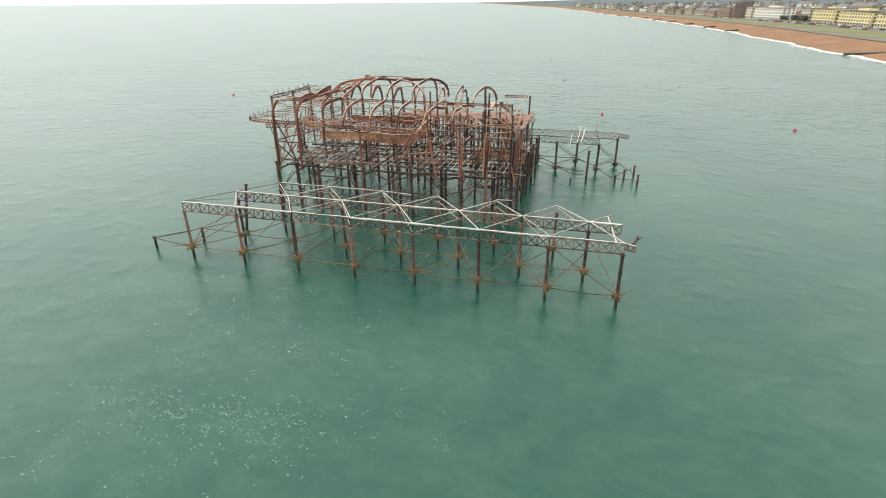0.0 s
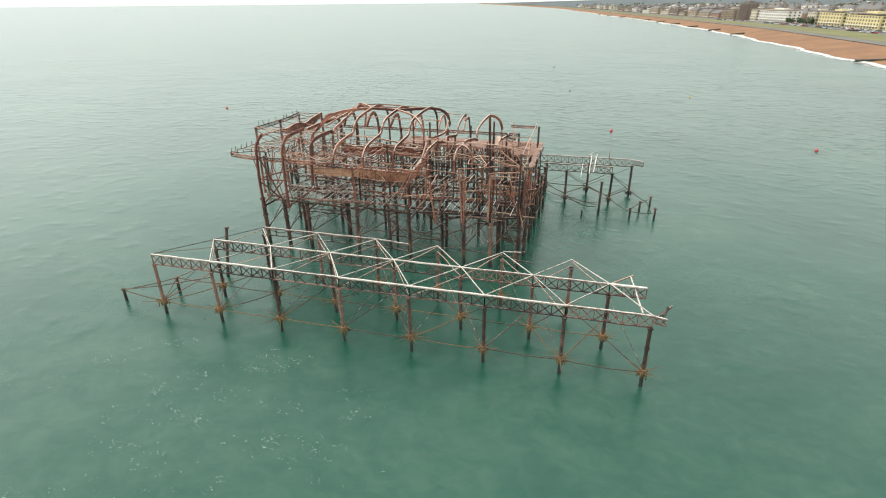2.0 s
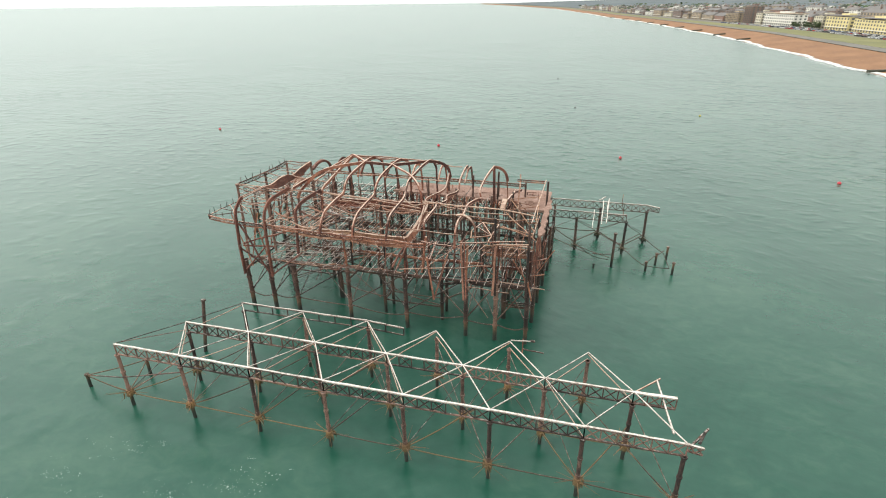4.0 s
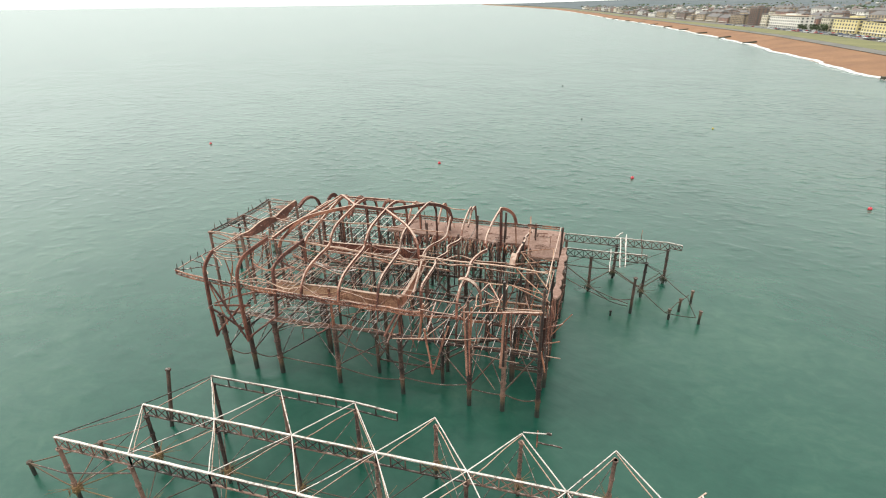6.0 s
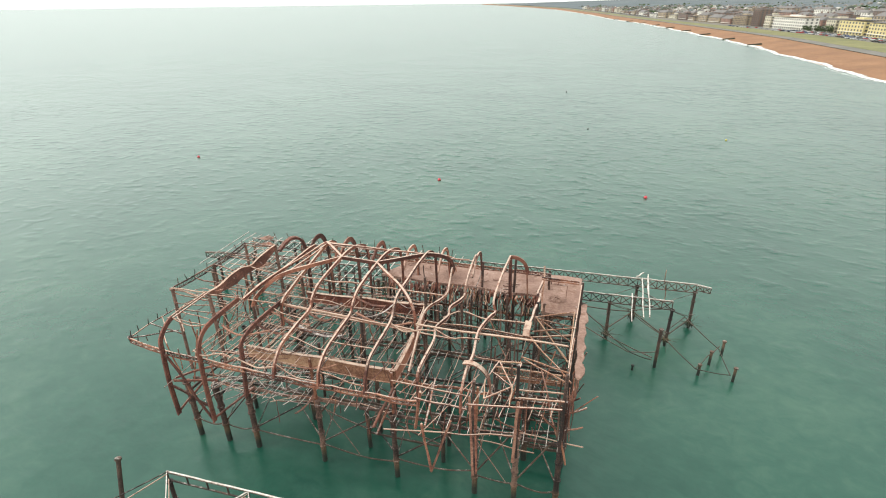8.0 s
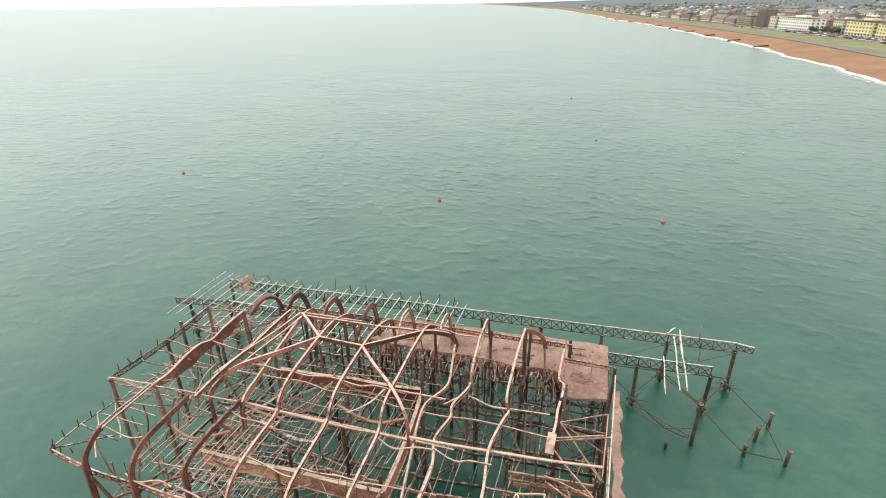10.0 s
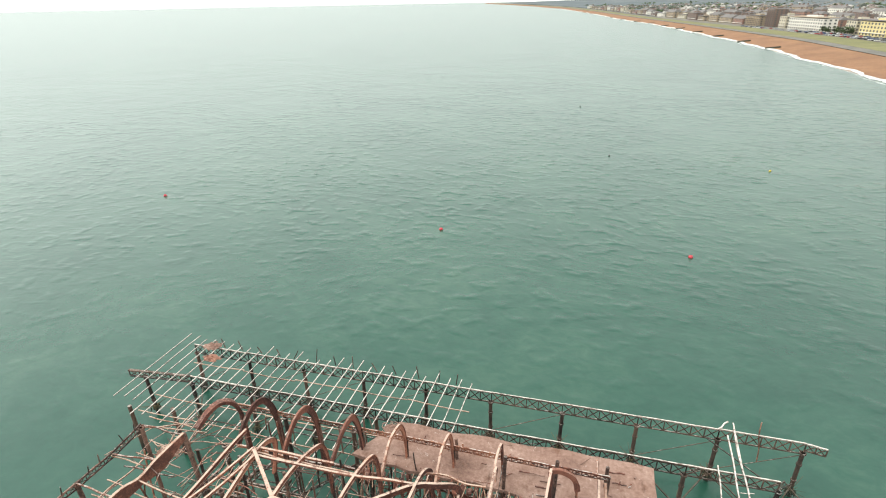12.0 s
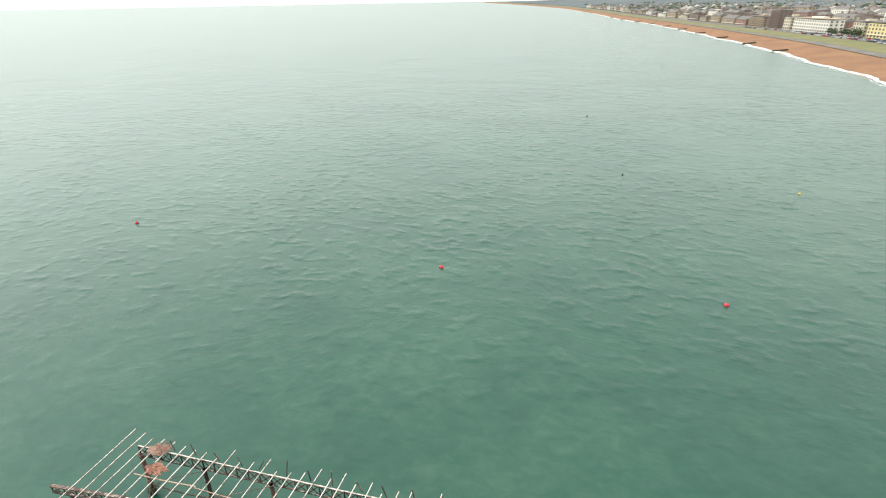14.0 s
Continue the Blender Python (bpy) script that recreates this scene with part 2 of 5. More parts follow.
def foam_mat():
    """Broken foam: white lace with clear water between."""
    m, n, l, b = node_mat("lacy_foam", 0.7)
    geo = n.new("ShaderNodeNewGeometry")
    t = noise_node(n, l, 0.55, 5, 0.7, geo.outputs["Position"])
    b.inputs["Base Color"].default_value = (0.62, 0.65, 0.63, 1)
    l.new(math_node(n, l, "MULTIPLY_ADD", t.outputs[0], 5.0, -2.3, clamp=True), b.inputs["Alpha"])
    return m


def far_town_mat():
    """Roofs, walls and treetops of the town seen from far off; one tone to each block."""
    m, n, l, b = node_mat("far_town", 0.9)
    geo = n.new("ShaderNodeNewGeometry")
    r = ramp(n, l, geo.outputs["Random Per Island"], ((0.0, (0.09, 0.083, 0.08)), (0.2, (0.17, 0.145, 0.12)), (0.4, (0.13, 0.085, 0.07)), (0.55, (0.05, 0.062, 0.042)), (0.9, (0.4, 0.37, 0.33))))
    r.color_ramp.interpolation = "CONSTANT"
    s = noise_node(n, l, 0.3, 3, 0.6, geo.outputs["Position"])
    l.new(mix(n, l, math_node(n, l, "MULTIPLY", s.outputs[0], 0.5), r.outputs[0], (0.2, 0.19, 0.18)), b.inputs["Base Color"])
    return m


M_LACE = foam_mat()
M_FLECK = ground_mat("foam_and_glint", ((0.3, (0.2, 0.33, 0.27)), (0.5, (0.36, 0.46, 0.41)), (0.7, (0.6, 0.66, 0.62))), 0.6, 0.05, 0.6)
M_FAR_TOWN = far_town_mat()


def paint_mat(name, c, rough=0.4):
    m, n, l, b = node_mat(name, rough)
    geo = n.new("ShaderNodeNewGeometry")
    s = noise_node(n, l, 5, 4, 0.6, geo.outputs["Position"])
    l.new(ramp(n, l, s.outputs[0], ((0.3, tuple(v * 0.75 for v in c)), (0.7, c))).outputs[0], b.inputs["Base Color"])
    return m


M_BUOY_RED = paint_mat("red_buoy_plastic", (0.48, 0.03, 0.045))
M_BUOY_DARK = paint_mat("dark_buoy_plastic", (0.05, 0.045, 0.04))
M_BUOY_YEL = paint_mat("yellow_buoy_plastic", (0.5, 0.38, 0.05))


# ---------------------------------------------------------------- mesh helpers
def link(name, bm, mat, smooth=False):
    me = bpy.data.meshes.new(name)
    bmesh.ops.recalc_face_normals(bm, faces=bm.faces)
    bm.to_mesh(me)
    bm.free()
    me.materials.append(mat)
    if smooth:
        me.polygons.foreach_set("use_smooth", [True] * len(me.polygons))
    return new(name, me)


def part(name, bm, mat, parent, label="", smooth=False):
    ob = link(name, bm, mat, smooth)
    ob.parent = parent
    if label:
        tagged(ob, label)
    return ob


def shared(name, mesh, parent, m, label=""):
    ob = new(name, mesh)
    ob.parent = parent
    ob.matrix_local = m
    if label:
        tagged(ob, label)
    return ob


def thing(name, place, label, category, group="", kind=""):
    return tagged(new(name), label, category, group, kind) if place is None else at_place(tagged(new(name), label, category, group, kind), place)


def at_place(ob, place):
    ob.location = place
    return ob


def sweep(bm, pts, w, h, side=None):
    """A bar of section w by h along points; side: the direction of its width."""
    pts = [Vector(p) for p in pts]
    rings = []
    for i, p in enumerate(pts):
        d = (pts[min(i + 1, len(pts) - 1)] - pts[max(i - 1, 0)]).normalized()
        s = Vector(side) if side else d.cross(Vector((0, 0, 1)))
        if s.length < 0.05:
            s = Vector((1, 0, 0))
        s = (s - d * s.dot(d)).normalized()
        u = s.cross(d)
        rings.append([bm.verts.new(p + s * (a * w / 2) + u * (b * h / 2)) for a, b in ((-1, -1), (1, -1), (1, 1), (-1, 1))])
    for a, b in zip(rings, rings[1:]):
        for k in range(4):
            bm.faces.new((a[k], a[(k + 1) % 4], b[(k + 1) % 4], b[k]))
    bm.faces.new(rings[0][::-1])
    bm.faces.new(rings[-1])


def tube(bm, a, b, r, r2=None, sides=8):
    a, b = Vector(a), Vector(b)
    d = (b - a).normalized()
    s = d.cross(Vector((0, 0, 1)))
    s = Vector((1, 0, 0)) if s.length < 0.05 else s.normalized()
    u = s.cross(d)
    r2 = r if r2 is None else r2
    rings = [[bm.verts.new(p + (s * math.cos(2 * math.pi * k / sides) + u * math.sin(2 * math.pi * k / sides)) * q) for k in range(sides)] for p, q in ((a, r), (b, r2))]
    for k in range(sides):
        bm.faces.new((rings[0][k], rings[0][(k + 1) % sides], rings[1][(k + 1) % sides], rings[1][k]))
    bm.faces.new(rings[0][::-1])
    bm.faces.new(rings[1])


def curve(pts, steps=4):
    """Points rounded into a smooth line."""
    p = [Vector(q) for q in pts]
    p = [p[0] * 2 - p[1], *p, p[-1] * 2 - p[-2]]
    out = []
    for i in range(1, len(p) - 2):
        for k in range(steps):
            t = k / steps
            a, b, c, d = p[i - 1], p[i], p[i + 1], p[i + 2]
            out.append(0.5 * (2 * b + (c - a) * t + (2 * a - 5 * b + 4 * c - d) * t * t + (3 * b - a - 3 * c + d) * t ** 3))
    return [*out, p[-2]]


def lattice(bm, a, b, depth, panels, bar=0.09, cross=True, keep=1.0, rng=random, diagonals=True):
    """The web of a lattice girder below the line a-b: uprights and crossed flats."""
    a, b = Vector(a), Vector(b)
    down = Vector((0, 0, -depth))
    for off in (Vector((0, 0, -0.05)), down):
        sweep(bm, (a + off, b + off), bar * 1.2, bar)
    for i in range(panels + 1):
        p = a.lerp(b, i / panels)
        if rng.random() < keep:
            sweep(bm, (p, p + down), bar, bar)
        if diagonals and i < panels and rng.random() < keep:
            q = a.lerp(b, (i + 1) / panels)
            sweep(bm, (p, q + down), bar * 0.5, bar)
            if cross:
                sweep(bm, (p + down, q), bar * 0.5, bar)


def girder(parent, a, b, depth, panels, mats=(None, None), top=0.26, sag=0.0, cross=True, keep=1.0, name="lattice_girder", rng=random, diagonals=True, bar=0.09):
    """One bay of a lattice girder: web as a part, with the top and bottom chords under it."""
    a, b = Vector(a), Vector(b)
    web = bmesh.new()
    lattice(web, a, b, depth, panels, bar=bar, cross=cross, keep=keep, rng=rng, diagonals=diagonals)
    g = part(name, web, mats[1], parent)
    n = 6
    for nm, off, w, h, m in (("top_chord", 0.0, top, 0.12, mats[0]), ("bottom_chord", -depth, top * 0.8, 0.1, mats[1])):
        bm = bmesh.new()
        pts = []
        for i in range(n + 1):
            p = a.lerp(b, i / n)
            p.z += off - sag * 4 * (i / n) * (1 - i / n) + (rng.random() - 0.5) * 0.05
            pts.append(p)
        sweep(bm, pts, w, h)
        part(nm, bm, m, g)
    return g


def rod(parent, a, b, w=0.08, mat=None, sag=0.0, name="tie_rod", bend=0.0, rng=random, h=None):
    a, b = Vector(a), Vector(b)
    bm = bmesh.new()
    if sag or bend:
        off = Vector((rng.uniform(-1, 1), rng.uniform(-1, 1), rng.uniform(-1, 1))) * bend
        pts = curve([a, a.lerp(b, 0.33) + off - Vector((0, 0, sag * 0.8)), a.lerp(b, 0.66) - off * 0.7 - Vector((0, 0, sag)), b], 3)
    else:
        pts = (a, b)
    sweep(bm, pts, w, w if h is None else h)
    return part(name, bm, mat, parent)


def column_mesh(name, r, height, mat, flange=True, foot=-2.5, rings=(0.32,)):
    bm = bmesh.new()
    tube(bm, (0, 0, foot), (0, 0, height), r, sides=10)
    if flange:
        tube(bm, (0, 0, height - 0.14), (0, 0, height), r * 1.55, sides=10)
        for q in rings:
            tube(bm, (0, 0, height * q), (0, 0, height * q + 0.16), r * 1.35, sides=10)
    me = bpy.data.meshes.new(name)
    bmesh.ops.recalc_face_normals(bm, faces=bm.faces)
    bm.to_mesh(me)
    bm.free()
    me.materials.append(mat)
    return me


def starburst_mesh(name, rng, mat):
    """The weed-hung collar near the water: a casting with broken tie ends sticking out all round."""
    bm = bmesh.new()
    tube(bm, (0, 0, -0.28), (0, 0, 0.3), 0.36, 0.3, sides=9)
    for i in range(17):
        a = 2 * math.pi * i / 17 + rng.uniform(-0.3, 0.3)
        r, z = rng.uniform(0.5, 2.1), rng.uniform(-0.7, 0.8)
        tube(bm, (0, 0, rng.uniform(-0.1, 0.15)), (r * math.cos(a), r * math.sin(a), z), 0.035, 0.014, sides=4)
    for i in range(8):
        a, r = rng.uniform(0, 6.28), rng.uniform(0.2, 0.5)
        tube(bm, (r * math.cos(a), r * math.sin(a), 0.1), (r * math.cos(a) * 1.2, r * math.sin(a) * 1.2, -0.5), 0.09, 0.03, sides=5)
    me = bpy.data.meshes.new(name)
    bmesh.ops.recalc_face_normals(bm, faces=bm.faces)
    bm.to_mesh(me)
    bm.free()
    me.materials.append(mat)
    return me


# ---------------------------------------------------------------- sea, beach and land
SHORE = ((-300, 195), (250, 190), (420, 185), (600, 179), (720, 166), (914, 145), (1103, 119), (1300, 78), (1800, 10), (2600, -140), (3600, -420), (4700, -900))


def shore(y):
    return float(np.interp(y, [p[0] for p in SHORE], [p[1] for p in SHORE]))


def sheet(name, rows, mat, label, category="", kind="structure", smooth=True):
    """A ground sheet from rows of points."""
    bm = bmesh.new()
    vs = [[bm.verts.new(p) for p in row] for row in rows]
    for a, b in zip(vs, vs[1:]):
        for i in range(len(a) - 1):
            bm.faces.new((a[i], a[i + 1], b[i + 1], b[i]))
    return tagged(link(name, bm, mat, smooth), label, category or name, kind=kind)


SEA = -0.5


def sea_level(x, y):
    d = math.hypot(x - 40, y)
    return SEA + 13.0 * max(0.0, (d - 900) / 4000) ** 1.5 + 8.0 * max(0.0, (d - 3000) / 2400) ** 1.5


ring = [0, 15, 30, 60, 100, 160, 250, 400, 600, 900, 1200, 1600, 2000, 2500, 3000, 3600, 4200, 4800, 5400]
bm = bmesh.new()
grid = []
for r in ring[1:]:
    grid.append([bm.verts.new((40 + r * math.cos(2 * math.pi * k / 96), r * math.sin(2 * math.pi * k / 96), sea_level(40 + r, 0))) for k in range(96)])
mid = bm.verts.new((40, 0, SEA))
for k in range(96):
    bm.faces.new((mid, grid[0][k], grid[0][(k + 1) % 96]))
    for a, b in zip(grid, grid[1:]):
        bm.faces.new((a[k], b[k], b[(k + 1) % 96], a[(k + 1) % 96]))
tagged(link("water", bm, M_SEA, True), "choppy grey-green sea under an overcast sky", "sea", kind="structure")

COAST = [-300, 0, 200, 300, 380, 450, 520, 600, 680, 760, 850, 950, 1050, 1200, 1400, 1700, 2100, 2600, 3200, 3900, 4650]


def setback(y):
    """From the water's edge to the house fronts."""
    return float(np.interp(y, [0, 630, 790, 1035, 2000, 4600], [110, 102, 88, 62, 60, 60]))


def strip(u0, z0, u1, z1, cols=2, wob=0.0):
    rows = []
    for y in COAST:
        s, b = shore(y), setback(y)
        base = sea_level(s, y)
        rows.append([(s + b * (u0 + (u1 - u0) * i / cols) + wob * math.sin(y * 0.07 + i), y, base + z0 + (z1 - z0) * i / cols) for i in range(cols + 1)])
    return rows


sheet("beach", strip(-0.12, -0.9, 0.34, 4.2, 4), M_SHINGLE, "sloping beach of orange-brown shingle", "beach")
sheet("pavement", strip(0.34, 4.5, 0.47, 4.7), M_PAVE, "grey seafront promenade above the beach", "promenade")
sheet("lawn", strip(0.47, 4.75, 0.8, 5.2), M_GRASS, "long yellow-green seafront lawns", "lawn")
sheet("road", strip(0.8, 5.1, 1.02, 5.4), M_PAVE, "grey coast road behind the lawns", "road")
rows = []
for y in [c for c in COAST if c < 1500]:
    s, b = shore(y), setback(y)
    rows.append([(s + b * 1.02 + d, y, sea_level(s, y) + 5.4 + z) for d, z in ((0, 0), (150, 3), (400, 8), (900, 14))])
sheet("ground", rows, M_TOWN, "built-up ground rising inland", "ground")
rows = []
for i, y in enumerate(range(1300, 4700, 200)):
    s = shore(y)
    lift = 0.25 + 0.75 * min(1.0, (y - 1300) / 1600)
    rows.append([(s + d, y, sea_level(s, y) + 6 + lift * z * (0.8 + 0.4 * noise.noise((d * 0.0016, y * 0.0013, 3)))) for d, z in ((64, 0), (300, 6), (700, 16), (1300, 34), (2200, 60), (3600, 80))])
sheet("hill", rows, M_HILL, "low downland behind the town, tinted blue-grey for haze", "hill")

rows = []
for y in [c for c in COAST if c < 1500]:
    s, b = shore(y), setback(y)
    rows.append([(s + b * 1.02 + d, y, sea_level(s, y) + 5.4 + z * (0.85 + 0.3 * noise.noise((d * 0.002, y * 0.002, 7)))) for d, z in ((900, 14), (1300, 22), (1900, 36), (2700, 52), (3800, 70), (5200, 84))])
sheet("hill", rows, M_HILL, "downland inland of the town, tinted blue-grey for haze", "hill")

# surf: a white line at the water's edge and broken lace to seaward
for name, mat, out, inn, reach, label in (("surf", M_FOAM, 1.3, 1.9, 2600, "white breaking surf along the shingle beach"), ("surf_lace", M_LACE, 4.5, 3.0, 1500, "broken foam lace seaward of the surf")):
    bm = bmesh.new()
    prev, y = None, -300
    while y < reach:
        s = shore(y) - 0.04 * setback(y) + 2.2 * math.sin(y * 0.05) + 1.2 * math.sin(y * 0.13) + 0.6 * math.sin(y * 0.41)
        w = 0.45 + 1.1 * abs(noise.noise((y * 0.02, out, 0))) + y / 3000
        z = sea_level(s, y) + (0.3 if name == "surf" else 0.12)
        cur = [bm.verts.new((s - w * out, y, z)), bm.verts.new((s, y, z + 0.15)), bm.verts.new((s + w * inn, y, z + 0.45))]
        if prev:
            for k in range(2):
                bm.faces.new((prev[k], prev[k + 1], cur[k + 1], cur[k]))
        prev = cur
        y += 3 if y < 1000 else 10
    tagged(link(name, bm, mat, True), label, "surf", kind="stuff")

# foam flecks, also modelled in place of sun glints: small specks, thick in a few patches and thin between them
rng = random.Random(8)
bm = bmesh.new()
PATCHES = ((17.0, -24.8, 1.6, 90), (22.7, -22.7, 1.8, 110), (11.4, -23.2, 1.5, 60), (17.5, -22.9, 1.4, 50), (11.7, -17.4, 1.3, 34), (23.5, -14.2, 1.6, 50), (25.0, -24.4, 1.8, 80), (-5.5, -13.4, 0.9, 14), (19.4, -19.3, 1.4, 30), (28.4, -22.3, 1.9, 60), (32.3, -17.7, 2.2, 24), (36.5, -21.4, 2.5, 20), (9.6, -28.0, 2.5, 50), (4.0, -9.0, 3.5, 24), (20.0, -30.0, 4.0, 70))
# further spots of flecks added for glints on the waves
SPARSE = ((3.5, -5.2), (5.7, -4.3), (14.9, -6.0), (16.8, -5.4), (8.4, -10.8), (7.2, -14.0), (25.9, -7.3), (28.1, -9.9), (20.8, -10.4), (12.2, -12.9), (1.5, -8.7), (11.1, -7.9), (18.0, -3.4), (14.5, -9.7), (16.2, -13.3))
for x0, y0, wide, count in PATCHES + tuple((x, y, 0.8, 9) for x, y in SPARSE):
    for c in range(count if count < 20 else int(count * 0.65)):
        x, y = rng.gauss(x0, wide * 1.5), rng.gauss(y0, wide * 0.8)
        spread = rng.uniform(0.08, 0.3)
        for i in range(rng.randrange(2, 9)):
            r, a = rng.uniform(0.006, 0.034) * rng.uniform(0.5, 1.3), rng.uniform(0, 6.28)
            u, v = x + rng.gauss(0, spread * 1.6), y + rng.gauss(0, spread * 0.7)
            bm.faces.new([bm.verts.new((u + r * rng.uniform(0.6, 2.4) * math.cos(a + k * 1.26), v + r * rng.uniform(0.4, 1.0) * math.sin(a + k * 1.26), SEA + 0.05)) for k in range(5)])
tagged(link("foam_and_glint_flecks", bm, M_FLECK), "small pale flecks on the water for foam and sun glints", "foam", kind="stuff")

# ---------------------------------------------------------------- front platform of the pier
rng = random.Random(11)
platform = thing("pier_platform", (0, 0, 0), "skeletal rusted iron pier platform standing in the sea", "pier ruin")
ROW0 = [(0.5 + 7.18 * i, 0.05, 6.0) for i in range(8)]
ROW1 = [(4.6 + 7.13 * i, 4.9, 6.0) for i in range(7)]
ROW2 = [(7.6 + 7.23 * i, 9.9, 6.0) for i in range(6)]
col_mesh = column_mesh("column", 0.165, 5.65, M_PILE, rings=(0.3, 0.62))
stars = [starburst_mesh("collar", random.Random(k), M_STAR) for k in range(5)]


def column(parent, mesh, x, y, lean=2.0, star=True, z=1.05):
    m = pose(x, y, 0, rng.uniform(-lean, lean) * 0.5, rng.uniform(-lean, lean) * 0.5, rng.uniform(0, 360))
    c = shared("column", mesh, parent, m)
    if star:
        shared("collar", stars[rng.randrange(5)], c, pose(0, 0, z + rng.uniform(-0.15, 0.2), 0, 0, rng.uniform(0, 360)), "weed-hung collar with broken tie ends")["kind"] = "stuff"
    return c


for p in ROW0 + ROW1:
    column(platform, col_mesh, p[0], p[1])
for p in ROW2:
    column(platform, col_mesh, p[0], p[1], star=p[0] > 20)

TOP = 6.85
for i in range(7):
    girder(platform, (ROW0[i][0], 0.05, TOP), (ROW0[i + 1][0], 0.05, TOP), 1.15, 6, (M_GUANO, M_PILE), 0.17, rng=rng, keep=1 if i < 2 or i == 6 else 0.85)
girder(platform, (ROW0[7][0], 0.05, TOP), (51.9, 0.2, TOP - 0.3), 0.6, 2, (M_GUANO, M_PILE), 0.16, rng=rng, keep=0.6)
for i in range(6):
    girder(platform, (ROW1[i][0], 4.9, TOP), (ROW1[i + 1][0], 4.9, TOP), 1.15, 6, (M_GUANO, M_PILE), 0.16, rng=rng, keep=1 if i < 1 else 0.85)
girder(platform, (ROW1[6][0], 4.9, TOP), (50.7, 5.1, TOP - 0.1), 1.1, 3, (M_GUANO, M_PILE), 0.28, rng=rng)
for i in range(2):
    girder(platform, (ROW2[i][0], 9.9, TOP - 0.25), (ROW2[i + 1][0], 9.9, TOP - 0.25), 0.9, 4, (M_GUANO, M_DARK), 0.12, rng=rng, diagonals=False)
girder(platform, (ROW2[2][0], 9.9, TOP - 0.25), (26.0, 9.7, TOP - 0.4), 0.85, 2, (M_GUANO, M_DARK), 0.12, rng=rng, diagonals=False)

# crossing bars between the rows, at the top and at the foot of the girders
for i in range(8):
    for j in (i - 1, i):
        if 0 <= j < 7:
            a, b = ROW0[i], ROW1[j]
            rod(platform, (a[0], a[1], TOP + 0.02), (b[0], b[1], TOP + 0.02), 0.07 if i or j else 0.06, M_GUANO if i or j else M_PILE, name="cross_bar", bend=0.02, rng=rng)
            if rng.random() < 0.8:
                rod(platform, (a[0], a[1], TOP - 1.1), (b[0], b[1], TOP - rng.choice((0.1, 0.2, 1.0))), 0.06, M_PALE, name="cross_bar", bend=0.05, rng=rng)
for i in range(6):
    for j in (i, i + 1):
        a, b = ROW1[j], ROW2[i]
        if j < 7:
            rod(platform, (a[0], a[1], TOP + 0.02), (b[0], b[1], TOP - 0.3), 0.07 if j else 0.06, M_GUANO if j else M_PILE, name="cross_bar", bend=0.02, rng=rng)
            rod(platform, (a[0], a[1], TOP - 1.0), (b[0], b[1], TOP - rng.choice((0.4, 0.5, 1.0))), 0.06, M_PALE, name="cross_bar", bend=0.05, rng=rng)
rod(platform, (0.5, 0.2, TOP), (4.6, 4.9, TOP - 0.9), 0.05, M_PILE, name="cross_bar", bend=0.04, rng=rng)
rod(platform, (-6.1, 1.2, 1.0), (0.5, -0.25, 3.15), 0.08, M_PILE, name="long_brace", rng=rng)
rod(platform, (0.5, -0.25, 3.15), (7.68, -0.25, 5.15), 0.08, M_PILE, name="long_brace", rng=rng)
rod(platform, (47.4, 4.9, TOP), (49.6, 7.2, TOP), 0.1, M_PALE, name="cross_bar", rng=rng)
rod(platform, (49.3, 6.9, TOP), (50.2, 2.0, TOP - 1.0), 0.12, M_GUANO, name="cross_bar", bend=0.02, rng=rng)
rod(platform, (51.0, 0.3, TOP - 0.4), (52.4, 1.9, TOP + 0.1), 0.14, M_RUST, name="cross_bar", bend=0.02, rng=rng)
rod(platform, (51.6, 0.5, TOP - 0.2), (52.0, 1.2, TOP + 0.35), 0.18, M_DARK, name="bracket", bend=0.02, rng=rng)

for a, b, w, m in (((36.6, 9.95, 6.65), (38.7, 10.3, 6.6), 0.07, M_GUANO), ((37.75, 10.3, 6.75), (37.75, 10.0, 5.3), 0.1, M_RUST), ((37.75, 10.1, 5.75), (39.75, 10.2, 5.5), 0.09, M_RUST), ((38.45, 10.26, 6.66), (38.85, 10.3, 6.62), 0.16, M_DARK)):
    rod(platform, a, b, w, m, name="broken_bar", bend=0.03, rng=rng)

# ties near the water and long diagonals
for row in (ROW0, ROW1):
    for i in range(len(row) - 1):
        a, b = row[i], row[i + 1]
        rod(platform, (a[0], a[1], 1.05), (b[0], b[1], 1.05), 0.07, M_STAR if rng.random() < 0.3 else M_DARK, sag=rng.uniform(0.03, 0.18), rng=rng)
for i in range(8):
    for j in (i - 1, i):
        if 0 <= j < 7:
            a, b = ROW0[i], ROW1[j]
            rod(platform, (a[0], a[1], 1.1), (b[0], b[1], 1.1 + (2.2 if rng.random() < 0.4 else 0)), 0.075, M_STAR if rng.random() < 0.5 else M_DARK, sag=0.15, rng=rng)
            if rng.random() < 0.55:
                rod(platform, (a[0], a[1], 1.2), (b[0], b[1], 5.4), 0.05, M_DARK, name="brace_rod", rng=rng)
for i in range(6):
    for j in (i, i + 1):
        a, b = ROW2[i], ROW1[j]
        rod(platform, (a[0], a[1], 1.1), (b[0], b[1], 1.1), 0.07, M_DARK, sag=0.15, rng=rng)
        if rng.random() < 0.4:
            rod(platform, (a[0], a[1], 5.2), (b[0], b[1], 1.4), 0.05, M_DARK, name="brace_rod", rng=rng)
